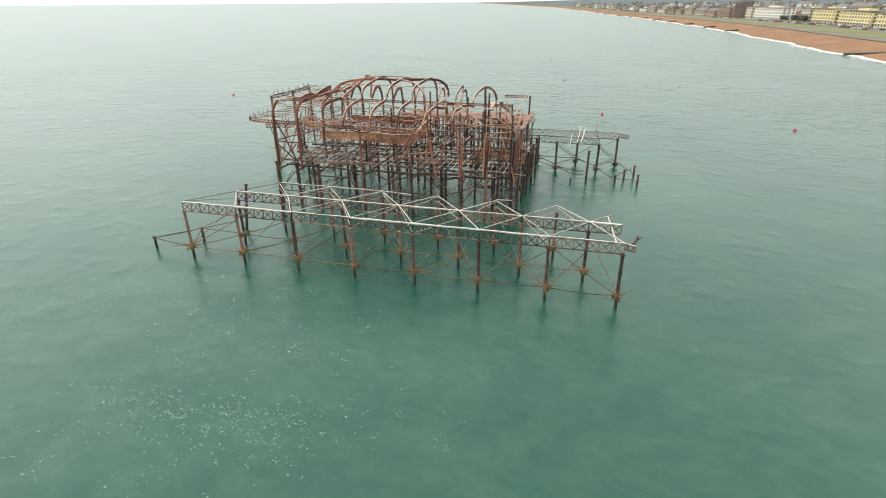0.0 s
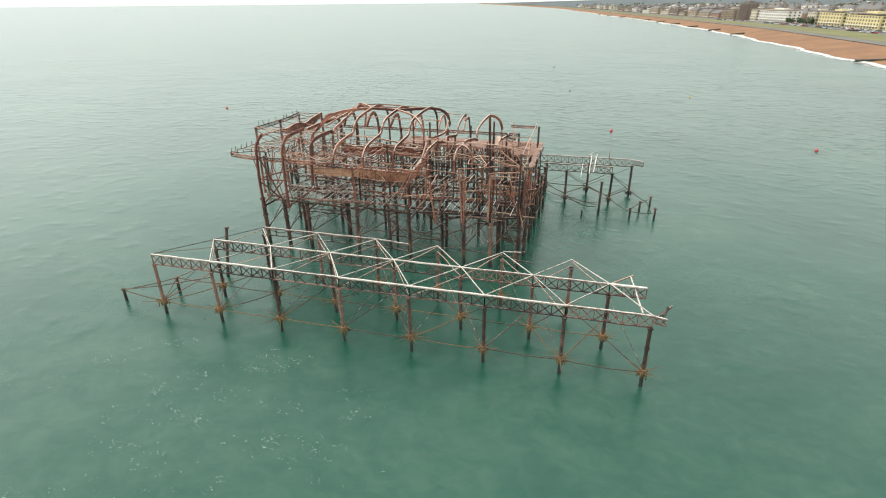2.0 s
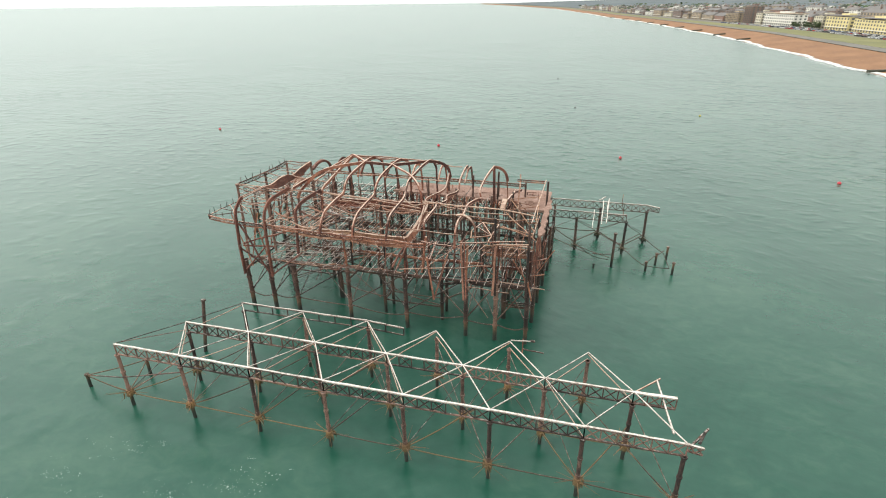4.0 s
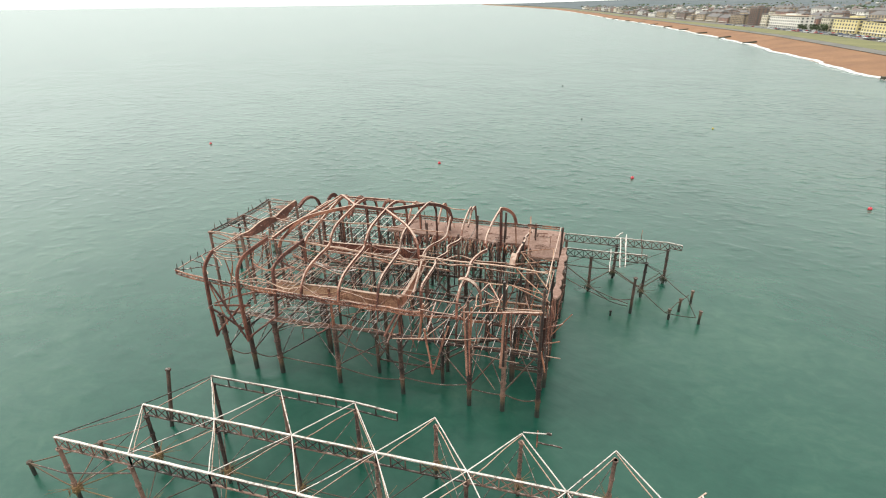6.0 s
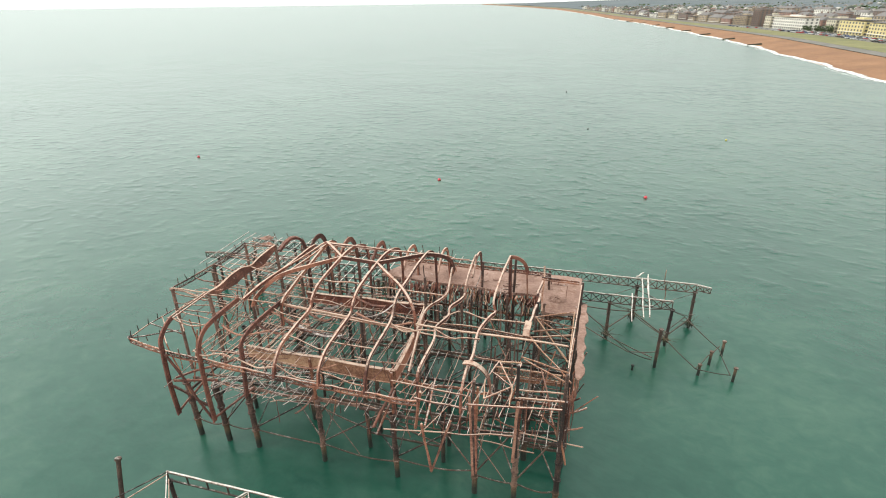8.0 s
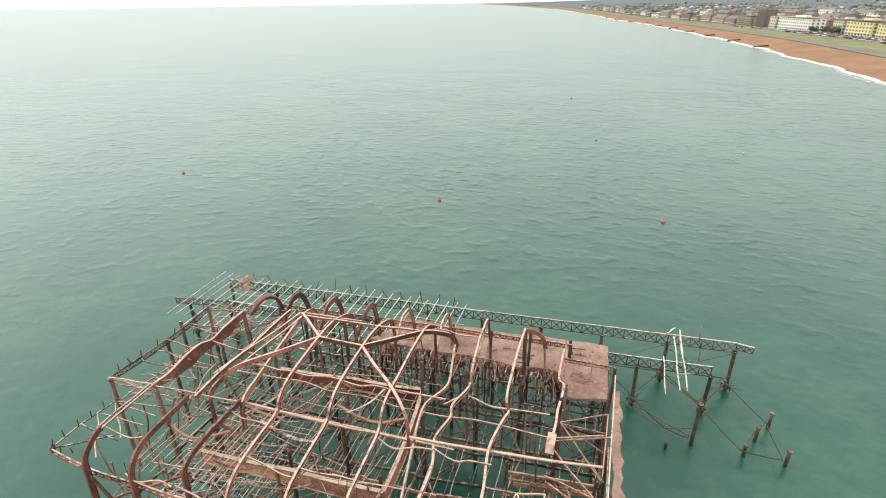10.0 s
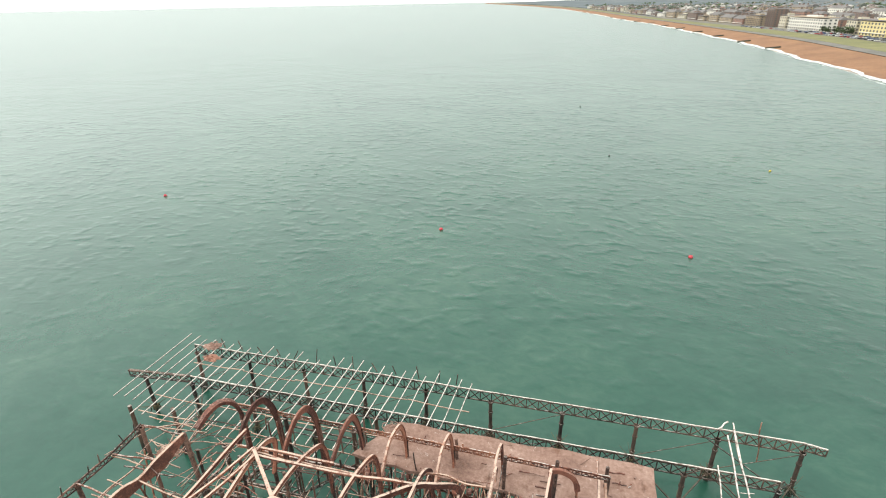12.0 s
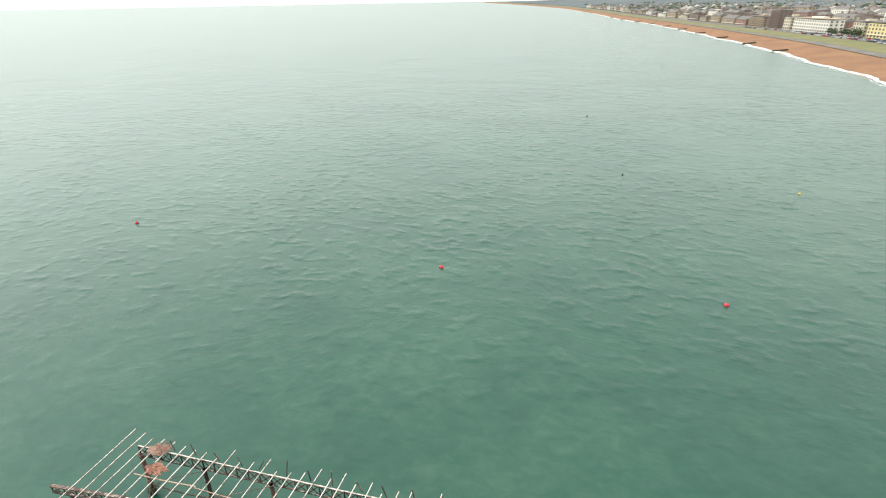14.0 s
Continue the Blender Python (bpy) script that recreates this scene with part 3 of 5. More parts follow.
for a, b in (((-6.0, 1.2, 0.95), (0.5, 0, 1.15)), ((-6.0, 1.2, 1.0), (-1.3, 4.4, 1.5)), ((0.5, 0, 1.2), (-1.3, 4.4, 1.5)), ((-1.3, 4.4, 1.5), (4.6, 4.9, 1.2)), ((0.5, 0, 1.2), (4.6, 4.9, 3.4)), ((-1.3, 4.4, 1.5), (4.6, 4.9, 4.6))):
    rod(platform, a, b, 0.08, M_PILE, sag=0.1, rng=rng)


def pile(x, y, height, label, r=0.18, mat=None, cap=True, lean=(0, 0)):
    """A lone pile stump with a broken cap."""
    t = thing("pile_stump", (x, y, 0), label, "pile", "lone pile stumps")
    t.rotation_euler = (radians(lean[0]), radians(lean[1]), 0)
    bm = bmesh.new()
    tube(bm, (0, 0, -2.5), (0, 0, height), r, r * 0.9, sides=10)
    part("shaft", bm, mat or M_PILE, t)
    if cap:
        bm = bmesh.new()
        tube(bm, (0, 0, height), (0, 0, height + 0.16), r * 1.4, r * 1.3, sides=10)
        part("cap", bm, M_DARK, t)
    return t


pile(-6.1, 1.25, 0.95, "short weed-covered iron pile beside the platform")
pile(-1.35, 4.4, 1.4, "short weed-covered iron pile beside the platform")
pile(1.73, 9.55, 5.7, "tall lone dark iron pile leaning beside the platform", 0.2, M_DARK, lean=(-10.9, 2.2))

# ---------------------------------------------------------------- pavilion ruin
rng = random.Random(23)
pavilion = thing("pavilion_ruin", (0, 0, 0), "collapsed rusted iron skeleton of a pier pavilion", "pavilion ruin")
RIB = [4.05 + 3.72 * k for k in range(10)]


def rx(x, y):
    """The ribs stand slightly out of square."""
    return x + 0.03 * (y - 17)


def rib_curve(x, profile, steps=4, wob=0.0):
    pts = [p if len(p) == 3 else (rx(x, p[0]), *p) for p in profile]
    return curve([(a + rng.uniform(-wob, wob), y, z) for a, y, z in pts], steps)


def rib(x, profile, w=0.24, h=0.38, mat=None, wob=0.06, steps=4, label=""):
    """A rolled rib: a web plate with an outer and an inner flange."""
    pts = rib_curve(x, profile, steps, wob)
    bm = bmesh.new()
    sweep(bm, pts, 0.07, h, side=(1, 0, 0))
    r = part("rib", bm, mat or M_RIB, pavilion, label)
    for sign, m, wide in ((1, mat or M_RIB, w), (-1, mat or M_RIB, w * 0.9)):
        bm = bmesh.new()
        line = []
        for i, p in enumerate(pts):
            d = (pts[min(i + 1, len(pts) - 1)] - pts[max(i - 1, 0)]).normalized()
            out = Vector((1, 0, 0)).cross(d)
            line.append(p + out * (sign * h / 2))
        sweep(bm, line, wide * 0.85, 0.05, side=(1, 0, 0))
        part("flange", bm, m, r)
    return r


# piles below the floor
big_col = column_mesh("column", 0.27, 6.4, M_PILE, rings=(0.25, 0.6, 0.8))
# piles behind the front row: shade under the floor put into their colour
thin_col = column_mesh("column", 0.2, 6.4, M_DARK, rings=(0.3, 0.7))
FRONT = [1.5, 4.8, 8.2, 15.4, 22.8, 30.1, 33.6, 37.15]
tall_col = column_mesh("column", 0.24, 7.1, M_PILE, rings=(0.2, 0.42, 0.7, 0.88))
for x in FRONT:
    column(pavilion, big_col if x < 9 else tall_col, x, 19.8, star=False)
    if x > 9:
        rod(pavilion, (x, 19.8, 7.0), (x + rng.uniform(-0.2, 0.2), 19.9, 11.4), 0.2, M_RUST, name="post", rng=rng)
piles = []
for r_, y in enumerate((24.6, 29.4, 34.2, 39.0, 43.6)):
    for i in range(7):
        x = 1.2 + 7.25 * i + (3.6 if r_ % 2 == 0 else 0) - 3.6 * (i > 4)
        if -1 < x < 40:
            piles.append((x, y))
            column(pavilion, thin_col, x, y, star=False)
for x, y in ((37.4, 24.5), (37.6, 29.4), (37.9, 34.2), (38.2, 39), (38.4, 43.6), (11.8, 24.6), (19.0, 22.5), (26.5, 22.5), (8.5, 29.4), (33.8, 29.4), (34, 24.6), (20.5, 34)):
    piles.append((x, y))
    column(pavilion, thin_col, x, y, star=False)
for i, (x, y) in enumerate(piles):
    near = sorted(piles, key=lambda q: math.hypot(q[0] - x, q[1] - y))[1:4]
    for q in near[: 2]:
        rod(pavilion, (x, y, rng.uniform(1.2, 2.2)), (*q, rng.uniform(1.2, 2.2)), 0.1, M_DARK, sag=rng.uniform(0, 0.3), rng=rng, name="tie_rod")
        if rng.random() < 0.5:
            rod(pavilion, (x, y, 1.5), (*q, 5.6), 0.08, M_DARK, rng=rng, name="brace_rod")
for a, b in zip(FRONT, FRONT[1:]):
    rod(pavilion, (a, 19.8, 1.7), (b, 19.8, 1.7 + rng.uniform(-0.4, 0.5)), 0.09, M_DARK, sag=rng.uniform(0, 0.6), rng=rng)
    rod(pavilion, (a, 19.8, 1.9), (b - (b - a) * 0.2, 21.5, 5.4), 0.11, M_DARK, rng=rng, name="brace_rod")
    rod(pavilion, (b, 19.8, 2.2), (a + (b - a) * 0.3, 23, 5.0), 0.09, M_DARK, rng=rng, name="brace_rod")

for i in range(150):
    a = rng.choice(piles)
    near = sorted(piles, key=lambda q: math.hypot(q[0] - a[0], q[1] - a[1]))[1:6]
    b = rng.choice(near)
    z0 = rng.choice((1.4, 3.0, 4.6, 5.3))
    rod(pavilion, (*a, z0 + rng.uniform(-0.2, 0.2)), (*b, rng.choice((z0, z0, 1.6, 5.4))), rng.choice((0.07, 0.09, 0.14)), M_DARK, sag=rng.uniform(0, 0.15), rng=rng, name="brace_rod")
for y in (22.2, 27.0, 31.8, 36.6):
    for a, b in zip(FRONT, FRONT[1:]):
        rod(pavilion, (a, y, 5.3), (b, y + rng.uniform(-0.4, 0.4), 5.3 + rng.uniform(-0.3, 0.3)), 0.16, M_DARK, rng=rng, name="bearer", h=0.26)
for x in FRONT:
    for y0, y1 in ((19.8, 24.6), (24.6, 29.4), (29.4, 34.2), (34.2, 38.0)):
        rod(pavilion, (x, y0, 5.2), (x + 0.3, y1, 5.2 + rng.uniform(-0.2, 0.2)), 0.14, M_DARK, rng=rng, name="bearer", h=0.24)
        rod(pavilion, (x, y0, 1.6), (x + 0.3, y1, 4.8), 0.08, M_DARK, rng=rng, name="brace_rod")

# floor level: beams along and across
for y, z, m in ((20.0, 6.75, M_PILE), (24.6, 6.7, M_RUST), (29.4, 6.7, M_DARK), (34.2, 6.7, M_DARK), (39.0, 6.7, M_RUST)):
    xs = [rx(2.0, y) + 5.8 * i for i in range(7)]
    for a, b in zip(xs, xs[1:]):
        rod(pavilion, (a, y, z), (b, y + rng.uniform(-0.15, 0.15), z + rng.uniform(-0.25, 0.2)), 0.14, m, name="floor_beam", bend=0.12, rng=rng, h=0.26)
for a, b in (((5.0, 19.7, 6.9), (9.9, 19.2, 6.9)), ((9.9, 19.2, 6.9), (11.2, 19.6, 7.2)), ((11.2, 19.7, 7.0), (15.2, 19.9, 7.0)), ((15.2, 19.9, 7.0), (19.5, 20.4, 6.9)), ((19.5, 20.4, 6.9), (23.0, 19.8, 6.9)), ((23.9, 15.0, 10.1), (28.7, 15.1, 10.8)), ((28.7, 15.1, 10.8), (33.6, 15.25, 11.5)), ((29.8, 19.6, 7.0), (33.8, 20.3, 7.0)), ((30.4, 19.2, 6.5), (35.1, 18.9, 6.5)), ((33.8, 20.3, 7.0), (38.9, 20.3, 6.7))):
    rod(pavilion, a, b, 0.07, M_PALE if rng.random() < 0.6 else M_RUST, name="floor_edge_bar", bend=0.1, rng=rng)
# bare floor joists at even steps, a few of them slipped
for y0, y1, keep, tones in ((19.5, 24.6, 0.95, (M_GUANO, M_GUANO, M_PALE, M_SHEET)), (24.6, 29.4, 0.88, (M_SHEET, M_RUST, M_DARK)), (29.4, 34.2, 0.75, (M_RUST, M_DARK, M_DARK)), (34.2, 39.0, 0.65, (M_DARK, M_RUST))):
    x = 4.6
    while x < 37.4:
        if rng.random() < keep:
            slip = rng.uniform(-0.5, 0.5) if rng.random() < 0.15 else rng.uniform(-0.05, 0.05)
            rod(pavilion, (rx(x, y0), y0 - rng.uniform(0, 0.5), 6.95 + rng.uniform(-0.06, 0.06)), (rx(x, y1) + slip, y1 + rng.uniform(-0.3, 0.3), 7.0 + slip * 0.5), 0.05, rng.choice(tones), name="joist", bend=0.03, rng=rng)
        x += 0.92 if y0 < 29 else 1.2

# front edge girder of the gallery, out to the tip
EDGE = ((0.35, 16.2, 13.6), (4.9, 15.45, 13.6), (8.7, 15.3, 13.6), (12.4, 15.1, 13.55), (16.2, 14.95, 13.5), (20.0, 14.95, 13.45), (23.6, 15.0, 13.4), (26.6, 15.1, 13.3))
for a, b in zip(EDGE, EDGE[1:]):
    girder(pavilion, a, b, 0.4, 6, (M_RIB, M_RUST), 0.1, rng=rng, name="edge_girder", sag=0.1, bar=0.06)
rod(pavilion, (26.36, 15.21, 13.5), (30.29, 15.25, 13.2), 0.1, M_RIB, name="edge_beam", bend=0.06, rng=rng)
rod(pavilion, (24.71, 15.11, 14.8), (30.31, 14.97, 14.7), 0.085, M_PALE, name="edge_beam", bend=0.06, rng=rng)
rod(pavilion, (30.29, 15.12, 13.8), (36.85, 15.4, 14.5), 0.1, M_RIB, name="edge_beam", bend=0.06, rng=rng)
rod(pavilion, (33.4, 18.0, 12.6), (37.0, 18.0, 13.0), 0.11, M_PALE, name="edge_beam", bend=0.05, rng=rng)
girder(pavilion, (30.5, 26.7, 8.35), (36.95, 27.2, 8.1), 0.75, 15, (M_ORANGE, M_ORANGE), 0.12, rng=rng, name="lattice_girder", bar=0.055)
rod(pavilion, (33.2, 19.95, 11.75), (37.06, 20.67, 11.5), 0.1, M_PALE, name="edge_beam", bend=0.03, rng=rng)
rod(pavilion, (31.0, 26.7, 7.15), (36.9, 27.1, 7.1), 0.1, M_ORANGE, name="floor_beam", bend=0.04, rng=rng, h=0.36)
# ring girder of the inner gallery
def plate(a, b, depth, mat, name="plate_girder"):
    a, b = Vector(a), Vector(b)
    bm = bmesh.new()
    n = 8
    sweep(bm, [a.lerp(b, i / n) - Vector((0, 0, depth / 2 + 0.12 * math.sin(3 * i / n))) for i in range(n + 1)], 0.12, depth)
    g = part(name, bm, mat, pavilion)
    for off in (0.0, -depth):
        bm = bmesh.new()
        sweep(bm, [a.lerp(b, i / n) + Vector((0, 0, off - 0.12 * math.sin(3 * i / n))) for i in range(n + 1)], 0.3, 0.06)
        # top flange takes the paler tone, its lit edge put into colour
        part("flange", bm, M_PALE if off == 0 else mat, g)
    return g


plate((8.8, 20.3, 11.45), (16.0, 20.3, 11.5), 1.15, M_ORANGE)
plate((16.0, 20.3, 11.5), (23.0, 20.3, 11.4), 1.3, M_ORANGE)
plate((23.0, 20.3, 11.4), (23.2, 24.8, 12.0), 1.2, M_RIB)
plate((23.2, 24.8, 12.0), (22.9, 29.6, 12.2), 1.1, M_RIB)
plate((9.7, 29.9, 11.8), (16.4, 29.9, 12.0), 1.15, M_RIB)
plate((16.4, 29.9, 12.0), (22.8, 29.8, 12.2), 1.25, M_RIB)
for a, b in (((5.2, 28.4, 12.0), (10.5, 28.6, 11.8)), ((10.5, 28.6, 11.8), (17.0, 28.4, 11.6)), ((17.0, 28.4, 11.6), (23.2, 28.0, 11.5)), ((23.2, 28.0, 11.5), (29.2, 28.2, 11.4)), ((29.2, 28.2, 11.4), (33.4, 27.8, 11.4)), ((33.4, 27.8, 11.4), (37.3, 28.8, 11.6))):
    rod(pavilion, a, b, 0.1, M_PALE, name="gallery_beam", bend=0.15, rng=rng, h=0.12)

# outer ribs of the front aisle, each curving over to the inner wall
quarter = [(15.01, 7.2), (14.95, 10.6), (15.06, 13.6), (15.25, 14.9), (16.17, 15.78), (17.8, 16.03), (20.73, 16.06)]
for k, x in enumerate((4.85, 8.45, 12.05)):
    rib(x, quarter[:5] + [(16.9, 15.95)] if k == 0 else quarter if k == 1 else [(15.19, 10.5), (15.57, 13.7), (15.82, 15.3), (16.97, 15.78), (18.66, 15.89), (22.01, 15.78)], 0.17, 0.36, M_HOOK, wob=0.05)
for k in (3, 4):
    rib(RIB[k], [(14.9, 13.3), (15.3, 14.4), (16.4, 15.3), (18.5, 15.7), (20.9, 15.9), (21.6, 16.7), (23.0, 17.4), (27.2, 17.8), (29.6, 17.7), (31.8, 17.0), (32.7, 16.2), (33.0, 14.6), (33.1, 11.5)], 0.18, 0.3, wob=0.04)
rib(RIB[5], [(15.02, 13.2), (15.42, 14.2), (16.17, 15.4), (17.83, 15.73), (20.72, 16.01), (21.75, 16.97), (22.61, 17.42), (24.7, 17.67), (27.83, 17.77), (30.95, 17.48), (32.6, 16.2), (33.0, 14.6), (33.1, 11.5)], 0.18, 0.3, wob=0.05)
# three ribs buckled sideways where the fire took them
rib(26.62, [(15.72, 12.8), (15.66, 15.1), (16.74, 15.5), (19.49, 15.6), (26.1, 22.25, 14.85), (26.5, 24.9, 14.4), (26.45, 25.8, 14.75), (27.1, 28.3, 14.5), (27.15, 29.4, 15.6), (32.17, 16.12), (33.87, 16.12), (33.52, 15.4)], 0.18, 0.3, wob=0.03)
rib(24.9, [(18.39, 13.1), (24.85, 21.6, 15.0), (24.75, 22.6, 15.3), (24.45, 25.6, 14.6), (25.55, 27.6, 14.85), (25.45, 29.5, 15.2), (25.25, 31.4, 15.7), (25.18, 32.2, 14.8)], 0.16, 0.26, wob=0.03)
rib(29.97, [(14.9, 13.2), (15.3, 14.8), (16.4, 15.6), (18.6, 15.5), (29.75, 21.8, 15.3), (30.15, 24.8, 14.9), (30.38, 26.4, 14.5), (30.15, 26.9, 15.3), (30.2, 29.0, 15.8), (30.3, 31.5, 16.0), (30.5, 34.7, 16.05)], 0.18, 0.3, wob=0.02)
bm = bmesh.new()
sweep(bm, curve([(33.83, 38.51, 11.84), (33.62, 32.02, 13.70), (34.0, 30.0, 14.7), (33.95, 28.6, 14.7), (33.75, 27.0, 14.8), (33.72, 25.6, 14.95), (33.6, 24.2, 15.2)], 4), 0.17, 0.28)
part("rib", bm, M_RIB, pavilion)
bm = bmesh.new()
sweep(bm, ((33.58, 24.1, 15.5), (33.5, 23.5, 15.1), (33.48, 23.1, 14.7)), 0.55, 0.32)
part("rib_shoe", bm, M_PALE, pavilion, "boxed iron shoe on a broken rib end")
for a, b in (((34.0, 25.75, 15.0), (37.16, 27.34, 15.0)), ((34.0, 25.75, 15.0), (37.2, 25.6, 13.0)), ((34.0, 25.75, 15.0), (37.0, 24.4, 11.8)), ((34.0, 25.75, 14.9), (37.2, 26.6, 13.9)), ((37.16, 27.34, 15.0), (37.1, 24.6, 12.0)), ((36.2, 25.2, 12.4), (37.2, 24.4, 11.7))):
    rod(pavilion, a, b, 0.07, M_ORANGE, name="fan_bar", bend=0.03, rng=rng)
for off in (0.0, 0.32):
    rod(pavilion, (4.85 - off, 16.8, 15.9), (4.6 - off, 21.7, 15.6), 0.1, M_PALE if off else M_RIB, name="eaves_bar", bend=0.08, rng=rng)
# full inner arch over the third rib, and the long roof line from the second
rib(12.13, [(21.16, 13.6), (21.49, 15.73), (23.51, 16.23), (26.61, 16.91), (30.28, 17.48), (31.74, 17.04), (32.01, 16.23), (31.4, 14.4)], 0.18, 0.3)
rib(8.91, [(20.76, 16.06), (23.86, 16.06), (27.43, 15.89), (31.57, 15.84), (33.21, 15.67)], 0.18, 0.3)
# rear aisle ribs: hooked over to the rear wall
for k in range(1, 7):
    low = rng.uniform(-0.15, 0.15)
    rib(RIB[k], [(33.4, 13.9), (34.3, 14.7 + low), (35.2, 15.25 + low), (36.1, 15.35 + low), (36.9, 15.0), (37.5, 13.9), (37.9, 12.4), (38.0, 10.9), (38.1, 7.0)], 0.18, 0.48 if k < 4 else 0.32, M_HOOK if k < 4 else M_RIB, wob=0.04)
hooks = (
    ("hook_rib", [(4.6, 33.6, 14.3), (4.8, 34.8, 14.85), (5.1, 35.8, 15.0), (5.6, 36.4, 14.7), (5.9, 36.7, 13.9), (6.0, 36.9, 12.4), (6.0, 37.0, 8.0)], 0.5, 0.3),
    ("hook_rib", [(30.5, 34.7, 16.0), (31.1, 34.9, 15.9), (31.8, 35.1, 15.4), (32.15, 35.25, 14.6), (32.25, 35.3, 14.0)], 0.2, 0.34),
)
for nm, pts, w, h in hooks:
    bm = bmesh.new()
    sweep(bm, curve(pts, 4), w, h, side=(0.8, -0.6, 0) if w > 0.3 else None)
    part(nm, bm, M_HOOK, pavilion, "broad brown hooked rib end" if w > 0.3 else "")
rod(pavilion, (30.5, 34.7, 16.0), (30.6, 35.0, 11.2), 0.26, M_RIB, name="post", rng=rng)
rod(pavilion, (32.2, 35.3, 14.0), (32.4, 35.4, 11.0), 0.12, M_PALE, name="hanger", rng=rng)
rod(pavilion, (33.9, 35.5, 15.0), (34.1, 33.0, 11.2), 0.16, M_PALE, name="hanger", bend=0.1, rng=rng)

# the roof's upper hoop with its bent ends, and the crossing braces
for nm, pts, w, h in (
    ("roof_hoop", [(15.55, 27.25, 17.8), (13.7, 24.8, 17.95), (12.0, 23.5, 17.7), (10.6, 23.3, 16.9), (9.3, 23.4, 15.7), (8.6, 22.9, 14.9), (8.4, 22.6, 14.1)], 0.16, 0.34),
    ("roof_hoop", [(15.55, 27.25, 17.8), (17.3, 27.1, 17.8), (19.16, 27.03, 17.75)], 0.16, 0.34),
    ("roof_hoop", [(19.16, 27.03, 17.75), (21.0, 28.6, 17.65), (22.9, 30.2, 17.55), (24.2, 30.8, 17.3), (25.0, 31.7, 16.4), (25.2, 32.4, 15.0)], 0.16, 0.36),
    ("roof_brace", [(19.16, 27.03, 17.8), (20.8, 25.2, 17.9), (22.6, 23.5, 17.8), (23.8, 22.4, 17.2), (24.4, 21.8, 16.2), (24.5, 21.6, 14.2)], 0.2, 0.18),
    ("roof_brace", [(15.55, 27.25, 17.85), (14.2, 28.5, 17.95), (12.7, 29.9, 17.9), (12.1, 30.5, 17.2)], 0.2, 0.2),
):
    bm = bmesh.new()
    sweep(bm, curve(pts, 4), w, h)
    part(nm, bm, M_RIB, pavilion)
for a, b in (((12.9, 29.7, 17.9), (18.0, 29.7, 17.9)), ((18.0, 29.7, 17.9), (22.9, 30.4, 17.5)), ((12.6, 30.6, 17.5), (17.6, 30.7, 17.4)), ((9.5, 25.0, 15.6), (12.8, 29.8, 17.8)), ((8.0, 24.0, 15.4), (12.2, 30.4, 17.6))):
    rod(pavilion, a, b, 0.13, M_RIB, name="ridge_bar", bend=0.05, rng=rng)

# wavy torn girder from the front corner back to the rear, deeper where it is buckled outwards
top = curve([(4.6, 21.67, 15.64), (4.5, 23.25, 15.38), (4.4, 25.42, 15.5), (4.4, 27.1, 15.4), (4.6, 28.3, 15.1), (5.0, 29.6, 15.6), (5.55, 31.6, 16.05)], 4)
deep = np.interp(range(len(top)), range(0, len(top), 4), (0.35, 0.6, 1.05, 0.85, 0.5, 0.95, 0.4))
bm = bmesh.new()
cols = []
for p, d in zip(top, deep):
    cols.append([bm.verts.new(p + Vector(o)) for o in ((-0.05, 0, 0), (0.05, 0, 0), (0.05 + 0.25 * d, 0.05, -d), (-0.05 + 0.25 * d, 0.05, -d))])
for a, b in zip(cols, cols[1:]):
    for k in range(4):
        bm.faces.new((a[k], a[(k + 1) % 4], b[(k + 1) % 4], b[k]))
g = part("wavy_girder", bm, M_WAVE, pavilion, "broad plate girder buckled into waves")
bm = bmesh.new()
sweep(bm, [p + Vector((0, 0, 0.03)) for p in top], 0.2, 0.06)
# pale flange colour carries the lit upper edge
part("flange", bm, M_PALE, g)
rod(pavilion, (5.55, 31.6, 16.0), (5.7, 31.8, 7.0), 0.24, M_PILE, name="post", rng=rng)
rod(pavilion, (4.6, 21.7, 15.6), (4.7, 21.8, 7.0), 0.24, M_PILE, name="post", rng=rng)
rod(pavilion, (4.6, 28.2, 15.0), (10.2, 27.6, 14.6), 0.1, M_PALE, name="purlin", bend=0.1, rng=rng)
rod(pavilion, (4.6, 21.7, 15.4), (12.3, 21.7, 15.5), 0.1, M_PALE, name="purlin", bend=0.15, rng=rng)
rod(pavilion, (12.3, 21.7, 15.5), (18.6, 21.7, 15.1), 0.14, M_PALE, name="purlin", bend=0.12, rng=rng)
rod(pavilion, (18.6, 21.7, 15.1), (24.2, 22.4, 14.2), 0.14, M_PALE, name="purlin", bend=0.12, rng=rng)

# left end: columns, top ladder beam with pegs in place of perched birds, gallery overhang
end_col = column_mesh("column", 0.15, 8.6, M_PILE, rings=(0.5,), foot=0.0)
for x, y, h in ((0.95, 21.3, 9.2), (1.6, 26.6, 9.1), (1.8, 31.6, 9.0), (8.4, 22.6, 7.6), (9.4, 29.8, 7.0), (9.6, 35.0, 6.6), (0.4, 16.3, 0.4)):
    shared("post", end_col, pavilion, pose(x, y, 6.6 if h > 1 else 13.3, rng.uniform(-0.6, 0.6), rng.uniform(-0.6, 0.6), 0) @ Matrix.Diagonal((1, 1, h / 8.6, 1)))
left = [(0.97, 21.3, 15.8), (1.4, 23.9, 15.8), (1.65, 26.5, 15.8), (1.85, 29.1, 15.8), (1.8, 31.7, 15.9)]
for a, b in zip(left, left[1:]):
    girder(pavilion, a, b, 0.4, 4, (M_PILE, M_PILE), 0.08, rng=rng, name="top_girder", bar=0.045)
